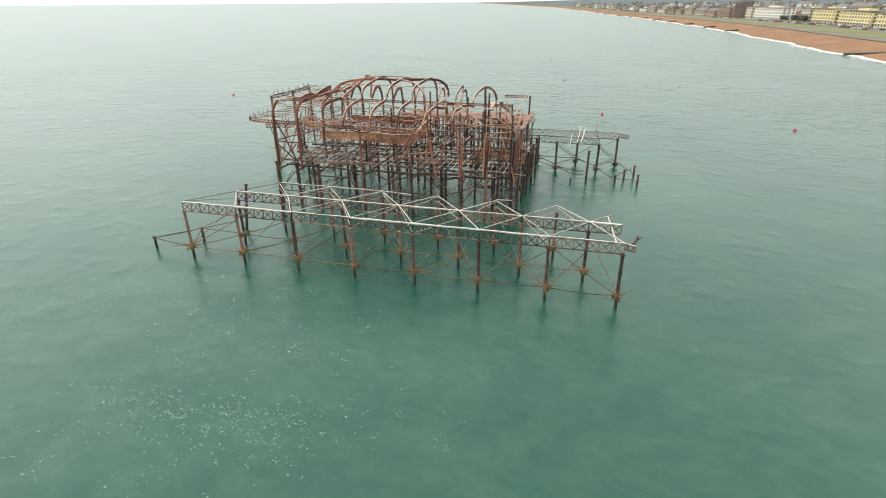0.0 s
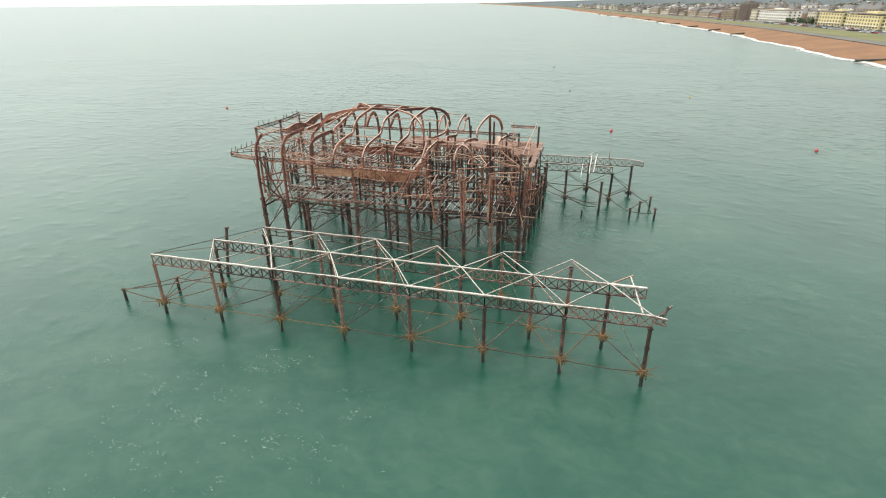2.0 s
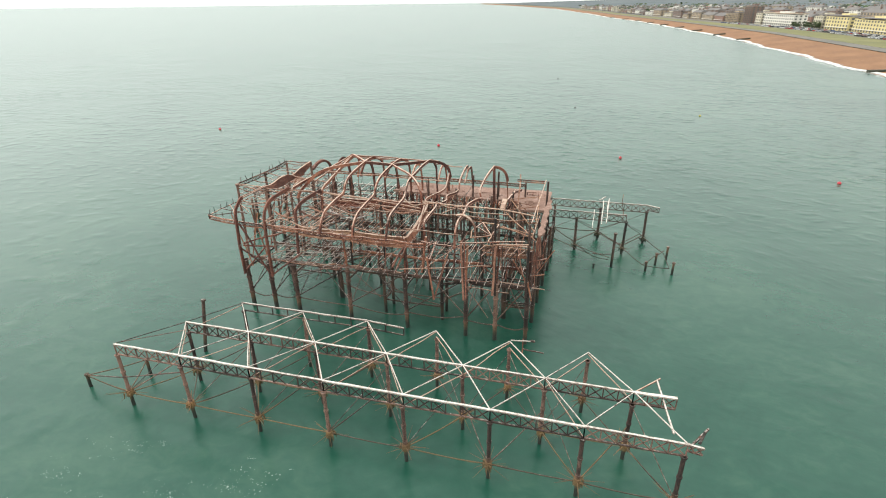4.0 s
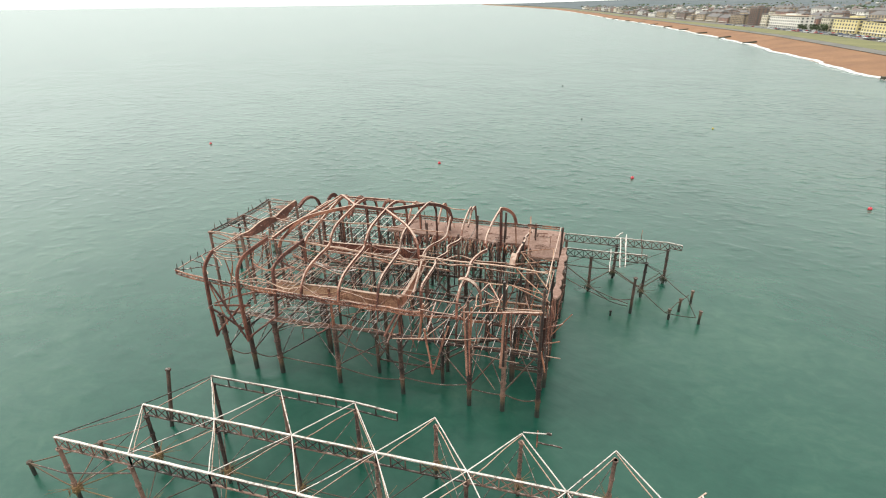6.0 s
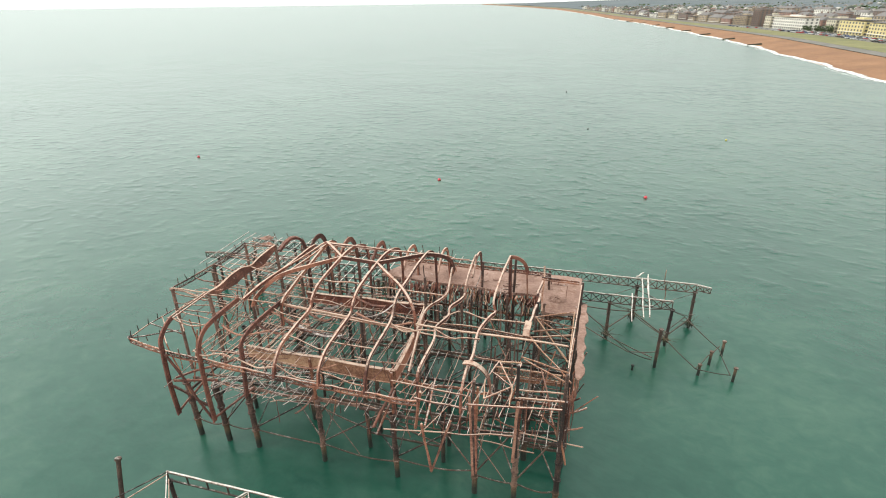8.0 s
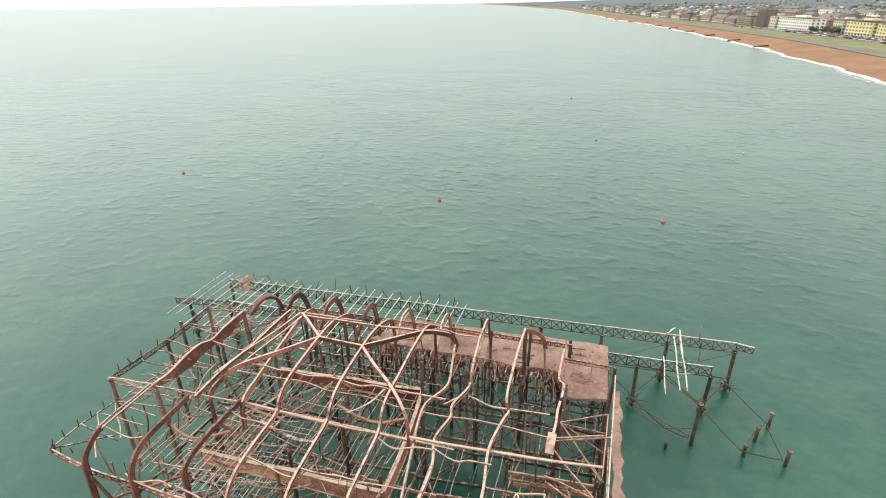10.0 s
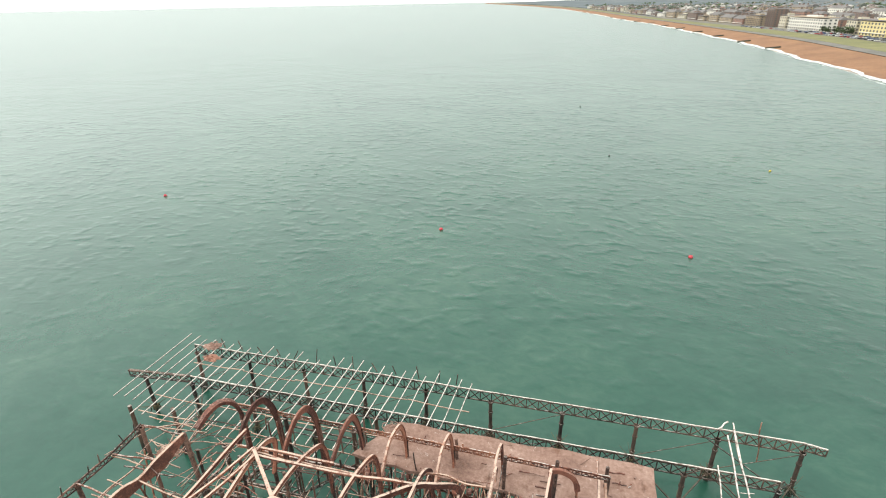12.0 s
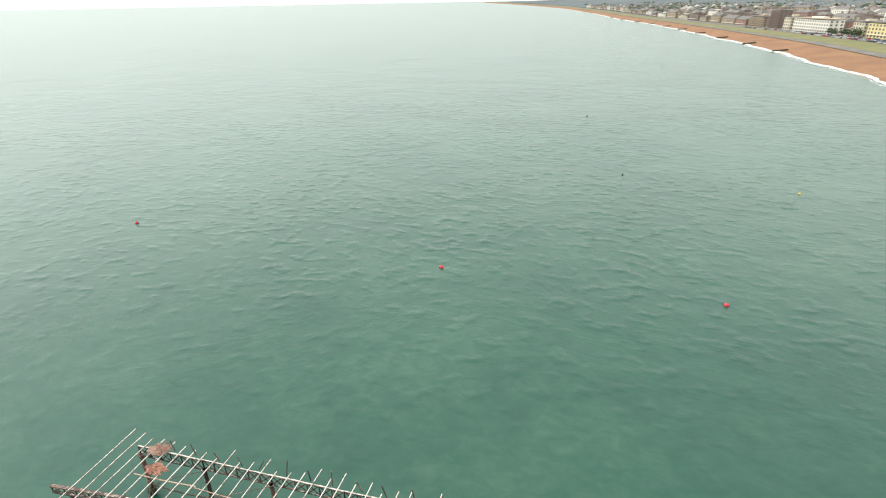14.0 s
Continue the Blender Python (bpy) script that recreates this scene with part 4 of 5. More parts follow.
for a, b in (((0.97, 21.3, 15.8), (4.6, 21.7, 15.6)), ((0.97, 21.3, 15.6), (4.5, 21.5, 15.2)), ((1.65, 26.5, 15.8), (4.4, 26.6, 15.2)), ((1.8, 31.7, 15.8), (5.5, 31.6, 15.9)), ((0.97, 21.3, 15.4), (3.2, 22.6, 14.0)), ((1.4, 23.9, 15.6), (4.5, 24.2, 15.0)), ((1.85, 29.1, 15.7), (5.0, 29.6, 15.4)), ((1.8, 31.7, 15.6), (4.4, 33.6, 14.7))):
    rod(pavilion, a, b, 0.085, M_PALE if rng.random() < 0.6 else M_RUST, name="top_bar", bend=0.12, rng=rng)
# short dark pegs, added to stand in for birds on the beams
stub = bmesh.new()
tube(stub, (0, 0, 0), (0.05, 0.02, 0.62), 0.05, 0.03, sides=5)
peg_ob = part("stub", stub, M_DARK, pavilion)
peg_ob.matrix_local = pose(1.0, 22.2, 15.8)
for y in (23.1, 24.0, 25.6, 27.4, 28.2, 30.1, 31.1):
    shared("stub", peg_ob.data, pavilion, pose(float(np.interp(y, [p[1] for p in left], [p[0] for p in left])), y, 15.8, rng.uniform(-20, 20), rng.uniform(-20, 20), rng.uniform(0, 360)))
# gallery overhang at the corner
for a, b in (((0.35, 16.2, 13.6), (0.4, 18.6, 13.6)), ((0.4, 18.6, 13.6), (0.9, 21.2, 13.6)), ((0.35, 16.2, 13.6), (3.6, 18.4, 13.5)), ((0.4, 18.6, 13.6), (4.2, 18.0, 13.5)), ((0.6, 19.8, 13.6), (4.0, 16.4, 13.5)), ((0.9, 21.2, 13.5), (4.3, 18.2, 13.6)), ((0.9, 21.2, 13.6), (4.7, 21.6, 13.5)), ((0.95, 21.3, 13.4), (1.6, 26.5, 13.3)), ((1.6, 26.5, 13.3), (1.8, 31.6, 13.2)), ((1.6, 26.5, 13.3), (4.8, 26.8, 13.2))):
    rod(pavilion, a, b, 0.08, M_PALE if rng.random() < 0.5 else M_RUST, name="overhang_bar", bend=0.1, rng=rng)
# more bird stand-ins along the overhang
for x, y in ((0.35, 16.4), (0.36, 17.3), (0.4, 18.4), (0.5, 19.4), (0.7, 20.4), (1.4, 16.1), (2.2, 16.3), (2.7, 17.2)):
    shared("stub", peg_ob.data, pavilion, pose(x, y, 13.6, rng.uniform(-15, 15), rng.uniform(-15, 15), rng.uniform(0, 360)))
for i in range(12):
    y = 18.0 + 1.25 * i
    rod(pavilion, (0.9 + rng.uniform(-0.2, 0.3), y + 2, 13.4), (4.8, y + 2 + rng.uniform(-0.6, 0.6), 13.2 + rng.uniform(-0.3, 0.3)), 0.07, M_PALE if rng.random() < 0.6 else M_RUST, name="overhang_bar", bend=0.06, rng=rng)
    if i % 3 == 0:
        rod(pavilion, (1.5, y + 3.5, 15.6), (4.8, y + 3.7 + rng.uniform(-0.5, 0.5), 15.0 + rng.uniform(-0.4, 0.3)), 0.06, M_PALE, name="top_bar", bend=0.15, rng=rng)
    rod(pavilion, (rng.uniform(0.8, 5), y, 13.2), (rng.uniform(1, 5), y + rng.uniform(-1, 1), 7.0), 0.09, M_RUST, name="hanger", bend=0.12, rng=rng)
# pale bent beams lying across the inner gallery
for pts, w in (
    (((14.2, 22.6, 14.4), (20.6, 22.9, 13.9), (27.2, 23.1, 13.4)), 0.13),
    (((24.6, 21.5, 15.5), (27.4, 21.8, 15.2), (29.7, 22.0, 15.1), (33.5, 22.3, 14.95), (36.9, 23.4, 14.1)), 0.155),
    (((6.0, 20.9, 12.8), (7.2, 20.5, 12.5), (8.6, 20.5, 12.4), (10.6, 21.5, 12.6)), 0.16),
    (((10.9, 23.4, 12.6), (12.6, 22.9, 12.2), (14.3, 22.4, 12.4)), 0.18),
    (((17.2, 25.8, 12.8), (19.1, 25.4, 12.4), (20.8, 25.4, 12.2), (22.7, 26.1, 12.4)), 0.2),
    (((24.6, 30.0, 10.8), (26.3, 31.0, 11.2), (28.5, 30.4, 11.1), (30.6, 30.5, 11.1), (33.2, 30.6, 11.1)), 0.14),
):
    bm = bmesh.new()
    sweep(bm, curve(pts, 5), w, w * 0.6)
    part("gallery_beam", bm, M_PALE if w < 0.16 else M_WAVE, pavilion)
# long thin joists of the upper floor running back from the front
for i in range(13):
    x = 5.4 + 0.62 * i
    rod(pavilion, (x, 17.0 + rng.uniform(-0.3, 0.8), 12.2), (x + 0.5, 22.5 + rng.uniform(-0.8, 2.5), 12.0 + rng.uniform(-0.3, 0.3)), 0.06, rng.choice((M_PALE, M_PALE, M_RUST)), name="joist", bend=0.05, rng=rng)
TONES = (M_PALE, M_RUST, M_RIB, M_HOOK, M_DARK, M_PALE)
# a tangle of thin bent rods between the end wall and the second rib
for i in range(105):
    p = Vector((rng.uniform(1.4, 9.0), rng.uniform(20.5, 36.0), rng.choice((9.5, 11.5, 12.8, 13.3, 14.2, 15.2))))
    a, n = rng.choice((0.1, 1.5, 1.5, 2.9, rng.uniform(0, 3.14))), rng.uniform(0.6, 2.2)
    d = Vector((math.cos(a), math.sin(a), rng.uniform(-0.3, 0.3))) * n
    if min((p - d).x, (p + d).x) > 0.9 and min((p - d).y, (p + d).y) > 20:
        rod(pavilion, p - d, p + d, rng.uniform(0.03, 0.055), rng.choice(TONES[:4]), name="bent_rod", bend=rng.uniform(0.05, 0.35), rng=rng)
x = 24.0
while x < 36.5:
    if rng.random() < 0.8:
        rod(pavilion, (x, 16.2 + rng.uniform(-0.3, 1.2), 12.0 + rng.uniform(-0.5, 0.2)), (x + 0.4, 19.8 + rng.uniform(-0.4, 1.0), 11.6 + rng.uniform(-0.4, 0.2)), 0.055, rng.choice((M_PALE, M_PALE, M_RUST)), name="joist", bend=0.04, rng=rng)
    x += rng.uniform(0.6, 1.1)
# fallen grey laths heaped on the floor under the gallery
heap = random.Random(77)
for i in range(95):
    p = Vector((heap.uniform(5.2, 15.5), heap.uniform(18.2, 24.5), 7.15 + heap.uniform(0, 0.7) + (heap.uniform(0.6, 1.8) if heap.random() < 0.25 else 0)))
    a, n = heap.choice((0.15, 0.6, 1.5, 1.1, heap.uniform(0, 3.14))), heap.uniform(0.5, 1.6)
    d = Vector((math.cos(a), math.sin(a), heap.uniform(-0.25, 0.25))) * n
    rod(pavilion, p - d, p + d, heap.uniform(0.03, 0.05), heap.choice((M_SHEET, M_GUANO, M_GUANO, M_PALE)), name="lath", bend=heap.uniform(0.02, 0.2), rng=heap)
# splayed brackets below the front left corner
for a, b in (((5.13, 14.97, 13.6), (8.15, 15.12, 7.2)), ((4.65, 15.0, 7.3), (6.68, 16.96, 10.0)), ((5.03, 15.13, 10.8), (8.01, 16.77, 10.2)), ((5.04, 15.4, 10.9), (9.8, 17.99, 12.0)), ((8.16, 15.21, 7.3), (10.98, 17.58, 9.4)), ((4.92, 14.96, 10.4), (7.33, 15.94, 7.8))):
    rod(pavilion, a, b, 0.15, M_HOOK, name="bracket", bend=0.08, rng=rng)

# right end: front corner post, rear post, frames between
tall = column_mesh("column", 0.13, 9.5, M_PILE, flange=False, foot=0.0)
for x, y, h in ((37.0, 18.6, 8.6), (37.7, 32.5, 8.9), (37.5, 26.0, 6.6), (33.7, 18.2, 9.2), (29.9, 19.0, 6.2), (33.9, 28.0, 8.6), (34.4, 38.8, 6.4), (30.7, 36.6, 8.4), (27.2, 36.8, 7.6), (23.4, 38.9, 6.6), (23.2, 28.6, 9.6), (15.6, 21.0, 6.0), (22.6, 21.0, 5.4), (19.2, 22.8, 8.0), (16.0, 29.8, 6.0), (26.4, 31.0, 7.6)):
    shared("post", tall, pavilion, pose(x, y, 6.4, rng.uniform(-1.5, 1.5), rng.uniform(-1.5, 1.5), 0) @ Matrix.Diagonal((1, 1, h / 9.5, 1)))
for k in range(9):
    shared("post", tall, pavilion, pose(rx(RIB[k], 38), 38.1, 6.0) @ Matrix.Diagonal((0.7, 0.7, 6.8 / 9.5, 1)))
    shared("post", tall, pavilion, pose(rx(RIB[k], 33.1), 33.1, 6.4, rng.uniform(-1.5, 1.5), 0, 0) @ Matrix.Diagonal((0.9, 0.9, rng.uniform(5.5, 6.6) / 9.5, 1)))
# rear wall chain girder at the springing
xs = [rx(RIB[k], 38) for k in range(9)]
for a, b in zip(xs, xs[1:]):
    girder(pavilion, (a, 38.05, 12.9), (b, 38.05, 12.85), 0.36, 6, (M_RUST, M_RUST), 0.08, rng=rng, name="chain_girder", bar=0.065)
girder(pavilion, (33.9, 32.7, 15.2), (37.4, 32.35, 15.3), 0.28, 5, (M_RUST, M_RUST), 0.06, rng=rng, name="chain_girder", bar=0.05)
for a, b in (((33.56, 22.28, 13.0), (37.13, 20.36, 12.8)), ((37.03, 19.86, 14.6), (37.59, 30.27, 16.12)), ((37.13, 20.27, 12.8), (37.4, 26.32, 13.0)), ((33.65, 24.55, 13.8), (37.42, 21.45, 12.0)), ((33.84, 25.1, 13.9), (37.4, 25.82, 14.4)), ((33.28, 23.35, 12.4), (37.13, 22.07, 12.5)), ((30.0, 19.8, 14.4), (31.83, 20.0, 14.2)), ((31.83, 20.0, 14.2), (33.5, 20.65, 13.85)), ((31.83, 20.0, 14.2), (33.14, 17.9, 13.7)), ((33.5, 20.65, 13.85), (33.14, 17.9, 13.7)), ((31.83, 20.0, 14.2), (31.2, 17.4, 14.3)), ((31.2, 17.4, 14.3), (31.48, 15.33, 14.4)), ((33.14, 17.9, 13.7), (31.48, 15.33, 14.4)), ((31.4, 18.6, 14.25), (33.14, 17.9, 13.7)), ((33.14, 17.9, 13.7), (33.3, 15.2, 14.2))):
    rod(pavilion, a, b, 0.085, M_ORANGE if rng.random() < 0.6 else M_RIB, name="twisted_bar", bend=0.04, rng=rng)
bm = bmesh.new()
sweep(bm, curve([(29.7, 16.8, 16.1), (30.4, 16.7, 16.2), (31.2, 16.6, 15.8), (31.7, 16.4, 15.0), (31.8, 16.1, 13.7)], 5), 0.45, 0.08, side=(0, 1, 0))
part("arch_plate", bm, M_PALE, pavilion, "pale curved arch plate")
# hanging broken ends along the front
for a, b, w in (((33.7, 17.6, 12.6), (33.58, 17.06, 7.04), 0.22), ((30.29, 16.16, 13.6), (30.9, 14.8, 7.4), 0.18), ((30.66, 16.28, 13.2), (31.15, 14.9, 7.5), 0.14), ((24.1, 17.0, 12.5), (23.2, 14.7, 10.35), 0.2), ((24.3, 16.8, 12.4), (23.4, 14.8, 9.6), 0.16), ((26.83, 15.37, 14.0), (25.9, 16.56, 9.2), 0.2), ((27.3, 13.95, 12.4), (27.75, 14.57, 7.16), 0.16), ((29.3, 14.5, 12.6), (27.75, 14.57, 7.16), 0.18), ((26.62, 20.0, 11.4), (27.5, 14.1, 12.1), 0.14), ((29.82, 15.52, 13.4), (29.5, 16.38, 9.6), 0.18), ((29.9, 19.2, 7.0), (33.0, 18.2, 3.4), 0.05), ((16.0, 19.6, 6.8), (21.1, 16.12, 5.6), 0.05), ((11.8, 19.4, 6.4), (15.2, 19.6, 6.9), 0.09)):
    rod(pavilion, a, b, w * 0.85, rng.choice((M_RIB, M_RUST, M_WAVE)), name="hanging_bar", bend=0.04, rng=rng)
for a, b, w in (((37.1, 19.2, 8.0), (37.6, 19.0, 5.8), 0.12), ((37.0, 19.6, 10.2), (38.8, 21.0, 10.2), 0.1), ((37.0, 19.8, 8.4), (38.7, 20.8, 8.3), 0.085)):
    rod(pavilion, a, b, w, M_RUST, name="hanging_bar", bend=0.04, rng=rng)

# wreckage: fallen bars that mostly keep the lines of the floors they came from
for i in range(120):
    x, y = rng.uniform(5.0, 30), rng.uniform(17.5, 35)
    level = rng.choice((7.2, 7.5, 9.5, 11.2, 11.7, 12.4))
    a = rng.choice((0.0, 0.0, 1.54, 1.54, 1.54, rng.uniform(0, 3.1))) + rng.uniform(-0.04, 0.04)
    d = Vector((math.cos(a), math.sin(a), rng.uniform(-0.1, 0.1))) * rng.uniform(1.5, 4.2)
    if (x > 24 and rng.random() < 0.7) or (level < 10 and y - abs(d.y) < 19.6):
        continue
    p = Vector((x, y, level))
    rod(pavilion, p - d, p + d, rng.uniform(0.035, 0.065), rng.choice(TONES), name="bent_bar", bend=rng.uniform(0.02, 0.2), sag=rng.uniform(-0.1, 0.3), rng=rng)
for i in range(40):
    x, y = rng.uniform(4.5, 37), rng.uniform(18, 40)
    z = rng.uniform(10.5, 13)
    rod(pavilion, (x, y, z), (x + rng.uniform(-0.5, 0.5), y + rng.uniform(-0.5, 0.5), z - rng.uniform(1.5, 4.5)), rng.uniform(0.04, 0.09), rng.choice((M_RUST, M_RUST, M_DARK)), name="hanger", bend=0.12, rng=rng)
# long strips of sheeting that sag between the girders
for i in range(17):
    x, y, z = rng.uniform(7, 22), rng.uniform(18.5, 31), rng.choice((8.0, 11.8, 12.4, 12.8))
    a, n = rng.uniform(-0.35, 0.35) + (0 if rng.random() < 0.7 else 1.4), rng.uniform(1.4, 3.0)
    p, d = Vector((x, y, z)), Vector((math.cos(a), math.sin(a), rng.uniform(-0.12, 0.12))) * n
    low = Vector((0, 0, -rng.uniform(0.3, 0.9)))
    bm = bmesh.new()
    sweep(bm, curve([p - d, p - d * 0.4 + low * 0.8, p + d * 0.3 + low, p + d], 4), rng.uniform(0.12, 0.26), 0.04, side=(-math.sin(a), math.cos(a), rng.uniform(-0.9, 0.9)))
    part("sagging_sheet", bm, rng.choice((M_SHEET, M_WAVE, M_WAVE)), pavilion)
for i in range(60):
    x, y, z = rng.uniform(4.5, 36), rng.uniform(15.4, 21), rng.uniform(9.5, 13.4)
    rod(pavilion, (x, y, z), (x + rng.uniform(-0.4, 0.4), y + rng.uniform(-0.3, 0.4), z - rng.uniform(1.0, 3.2)), rng.uniform(0.03, 0.06), rng.choice((M_RUST, M_RIB, M_HOOK)), name="hanger", bend=0.08, rng=rng)
# bare joists of the inner gallery at even steps
for y0, y1, z, first, last in ((20.6, 24.9, 11.55, 6.0, 22.6), (24.9, 29.6, 11.75, 6.0, 22.6)):
    x = first
    while x < last:
        if rng.random() < 0.86:
            rod(pavilion, (rx(x, y0), y0 + rng.uniform(-0.15, 0.25), z + rng.uniform(-0.05, 0.05)), (rx(x, y1) + rng.uniform(-0.05, 0.05), y1 + rng.uniform(-0.3, 0.15), z + rng.uniform(-0.12, 0.08)), 0.045, M_PALE if rng.random() < 0.4 else M_RUST, name="joist", bend=0.03, rng=rng)
        x += 0.95
# thicket of thin posts and braces at the right end and along the rear
for i in range(34):
    x, y = rng.uniform(30.5, 38.0), rng.uniform(20.5, 40.5)
    shared("post", tall, pavilion, pose(x, y, 6.5, rng.uniform(-3, 3), rng.uniform(-3, 3), 0) @ Matrix.Diagonal((0.55, 0.55, rng.uniform(3.6, 5.0) / 9.5, 1)))
    rod(pavilion, (x, y, 6.7), (x + rng.uniform(-3, 2), y + rng.uniform(-3, 3), rng.uniform(9.5, 11.3)), rng.uniform(0.06, 0.11), rng.choice((M_RUST, M_DARK, M_RIB)), name="brace_rod", bend=0.1, rng=rng)
for i in range(26):
    x, y = rng.uniform(6, 30), rng.uniform(33.0, 41.0)
    shared("post", tall, pavilion, pose(x, y, 6.5, rng.uniform(-3, 3), rng.uniform(-3, 3), 0) @ Matrix.Diagonal((0.5, 0.5, rng.uniform(3.4, 4.5) / 9.5, 1)))
# dark braced posts that carry the rear gallery
for r_, y in enumerate((31.8, 34.2, 36.6, 39.0, 41.2)):
    xs = [14.6 + 2.45 * k + 0.6 * (r_ % 2) for k in range(10)]
    for x, x1 in zip(xs, xs[1:]):
        if rng.random() < 0.85:
            shared("post", tall, pavilion, pose(x, y, 5.4, rng.uniform(-1.5, 1.5), rng.uniform(-1.5, 1.5), 0) @ Matrix.Diagonal((0.6, 0.6, 5.3 / 9.5, 1)))
        if rng.random() < 0.6:
            rod(pavilion, (x, y, 6.8), (x1, y + rng.uniform(-0.2, 0.2), 10.2), 0.06, M_DARK, name="brace_rod", rng=rng)
        if rng.random() < 0.6:
            rod(pavilion, (x, y, 10.2), (x1, y + rng.uniform(-0.2, 0.2), 6.8), 0.06, M_DARK, name="brace_rod", rng=rng)
        if rng.random() < 0.6:
            rod(pavilion, (x, y, 8.6), (x1, y, 8.5), 0.09, M_DARK, name="brace_rod", rng=rng)
for i in range(16):
    y, n = rng.uniform(19.2, 24.5), rng.uniform(2.0, 4.6)
    p = Vector((37.3 + 0.1 * (y - 19) + rng.uniform(-0.15, 0.25), y, 12.7 - rng.uniform(0, 1.6)))
    bm = bmesh.new()
    sweep(bm, curve([p, p + Vector((rng.uniform(-0.15, 0.2), rng.uniform(-0.3, 0.3), -n * 0.5)), p + Vector((rng.uniform(-0.2, 0.3), rng.uniform(-0.4, 0.4), -n))], 3), rng.uniform(0.08, 0.3), 0.04, side=(0.2, 1, 0))
    part("torn_plate", bm, rng.choice((M_HOOK, M_WAVE, M_RIB)), pavilion)
# thin purlins between the ribs
for k in range(7):
    for y, z in ((17.4, 15.6), (20.6, 15.9), (15.3, 14.3)):
        if rng.random() < 0.45:
            rod(pavilion, (rx(RIB[k], y), y, z), (rx(RIB[k + 1], y), y + rng.uniform(-0.3, 0.3), z + rng.uniform(-0.9, 0.2)), 0.08, M_PALE, name="purlin", bend=0.25, rng=rng, sag=rng.uniform(0, 0.5))
for k in range(2, 6):
    for y, z in ((23.5, 17.4), (30.2, 17.5), (32.0, 16.7)):
        if rng.random() < 0.5:
            rod(pavilion, (rx(RIB[k], y), y, z), (rx(RIB[k + 1], y), y, z + rng.uniform(-0.2, 0.1)), 0.09, M_PALE, name="purlin", bend=0.12, rng=rng)

# gallery floor slab at the rear with its torn edge, and the strip along the right side
def slab(name, outline, z, thick, label):
    bm = bmesh.new()
    top = [bm.verts.new((x, y, z + rng.uniform(-0.06, 0.06))) for x, y in outline]
    bot = [bm.verts.new((x, y, z - thick)) for x, y in outline]
    bm.faces.new(top)
    bm.faces.new(bot[::-1])
    for i in range(len(outline)):
        j = (i + 1) % len(outline)
        bm.faces.new((top[i], bot[i], bot[j], top[j]))
    bmesh.ops.triangulate(bm, faces=[f for f in bm.faces if len(f.verts) > 4])
    return part(name, bm, M_DECK, pavilion, label)


def ragged(a, b, n, amp):
    a, b = Vector(a), Vector(b)
    d = (b - a).normalized()
    return [tuple(a.lerp(b, i / n) + Vector((-d.y, d.x)) * rng.uniform(-amp, amp)) for i in range(n)]


slab("floor_slab", ragged((15.2, 37.0), (33.8, 36.4), 15, 0.3) + [(33.7, 36.4), (33.95, 35.0)] + ragged((34.0, 33.4), (37.6, 33.7), 4, 0.2) + ragged((37.7, 33.8), (37.9, 41.5), 6, 0.12) + ragged((37.9, 41.5), (16.2, 41.4), 14, 0.25), 10.9, 0.3, "surviving gallery floor covered in pinkish-brown dust")
slab("side_floor", ragged((37.7, 21.2), (38.15, 21.0), 2, 0.08) + ragged((38.2, 21.2), (38.45, 32.6), 16, 0.16) + ragged((38.4, 32.7), (37.9, 32.6), 2, 0.08) + ragged((37.85, 32.4), (37.6, 21.4), 8, 0.1), 12.8, 0.16, "narrow strip of gallery floor hanging at the side")

for i in range(170):
    x = rng.uniform(16.5, 33.8)
    y, z = 36.6 - rng.uniform(0.0, 0.9), 10.9
    if rng.random() < 0.35:
        bm = bmesh.new()
        p, n = Vector((x, y, z)), rng.uniform(0.6, 1.8)
        sweep(bm, curve([p, p + Vector((rng.uniform(-0.2, 0.2), -0.25, -0.4 * n)), p + Vector((rng.uniform(-0.3, 0.3), -0.1, -n))], 3), rng.uniform(0.1, 0.35), 0.04, side=(1, rng.uniform(-0.6, 0.6), 0.2))
        part("torn_sheet", bm, rng.choice((M_HOOK, M_HOOK, M_RUST)), pavilion)
    else:
        rod(pavilion, (x, y + 0.6, z), (x + rng.uniform(-0.5, 0.5), y - rng.uniform(0.1, 1.2), z - rng.uniform(0.2, 2.2)), rng.uniform(0.03, 0.08), rng.choice((M_HOOK, M_HOOK, M_RUST, M_ORANGE)), name="torn_bar", bend=0.2, rng=rng)
for i in range(26):
    x, y = rng.uniform(17, 37.4), rng.uniform(36.8, 41.2)
    a, n = rng.choice((0.03, 0.03, 1.6, rng.uniform(0, 3.1))), rng.uniform(0.15, 0.8)
    d = Vector((math.cos(a), math.sin(a), 0)) * n
    rod(pavilion, Vector((x, y, 10.97)) - d, Vector((x, y, 10.98)) + d, rng.uniform(0.03, 0.07), rng.choice((M_HOOK, M_RUST, M_DECK)), name="fallen_bar", bend=0.05, rng=rng)

# ---------------------------------------------------------------- rear pier head
rng = random.Random(37)
head = thing("pier_head_frame", (-0.2, -0.95, 0), "rusted iron pier-head frame with bare floor joists", "pier ruin")
head.rotation_euler = (0, 0, radians(0.44))
head_col = column_mesh("column", 0.19, 5.0, M_DARK, rings=(0.3, 0.7))
REAR = [-11.8 + 7.22 * i for i in range(10)]
REAR2 = [-8.3 + 7.24 * i for i in range(9)]
for x in REAR:
    column(head, head_col, x, 53.0, z=0.3)
for x in (*REAR2, -14.5):
    column(head, head_col, x, 47.9, z=0.3)
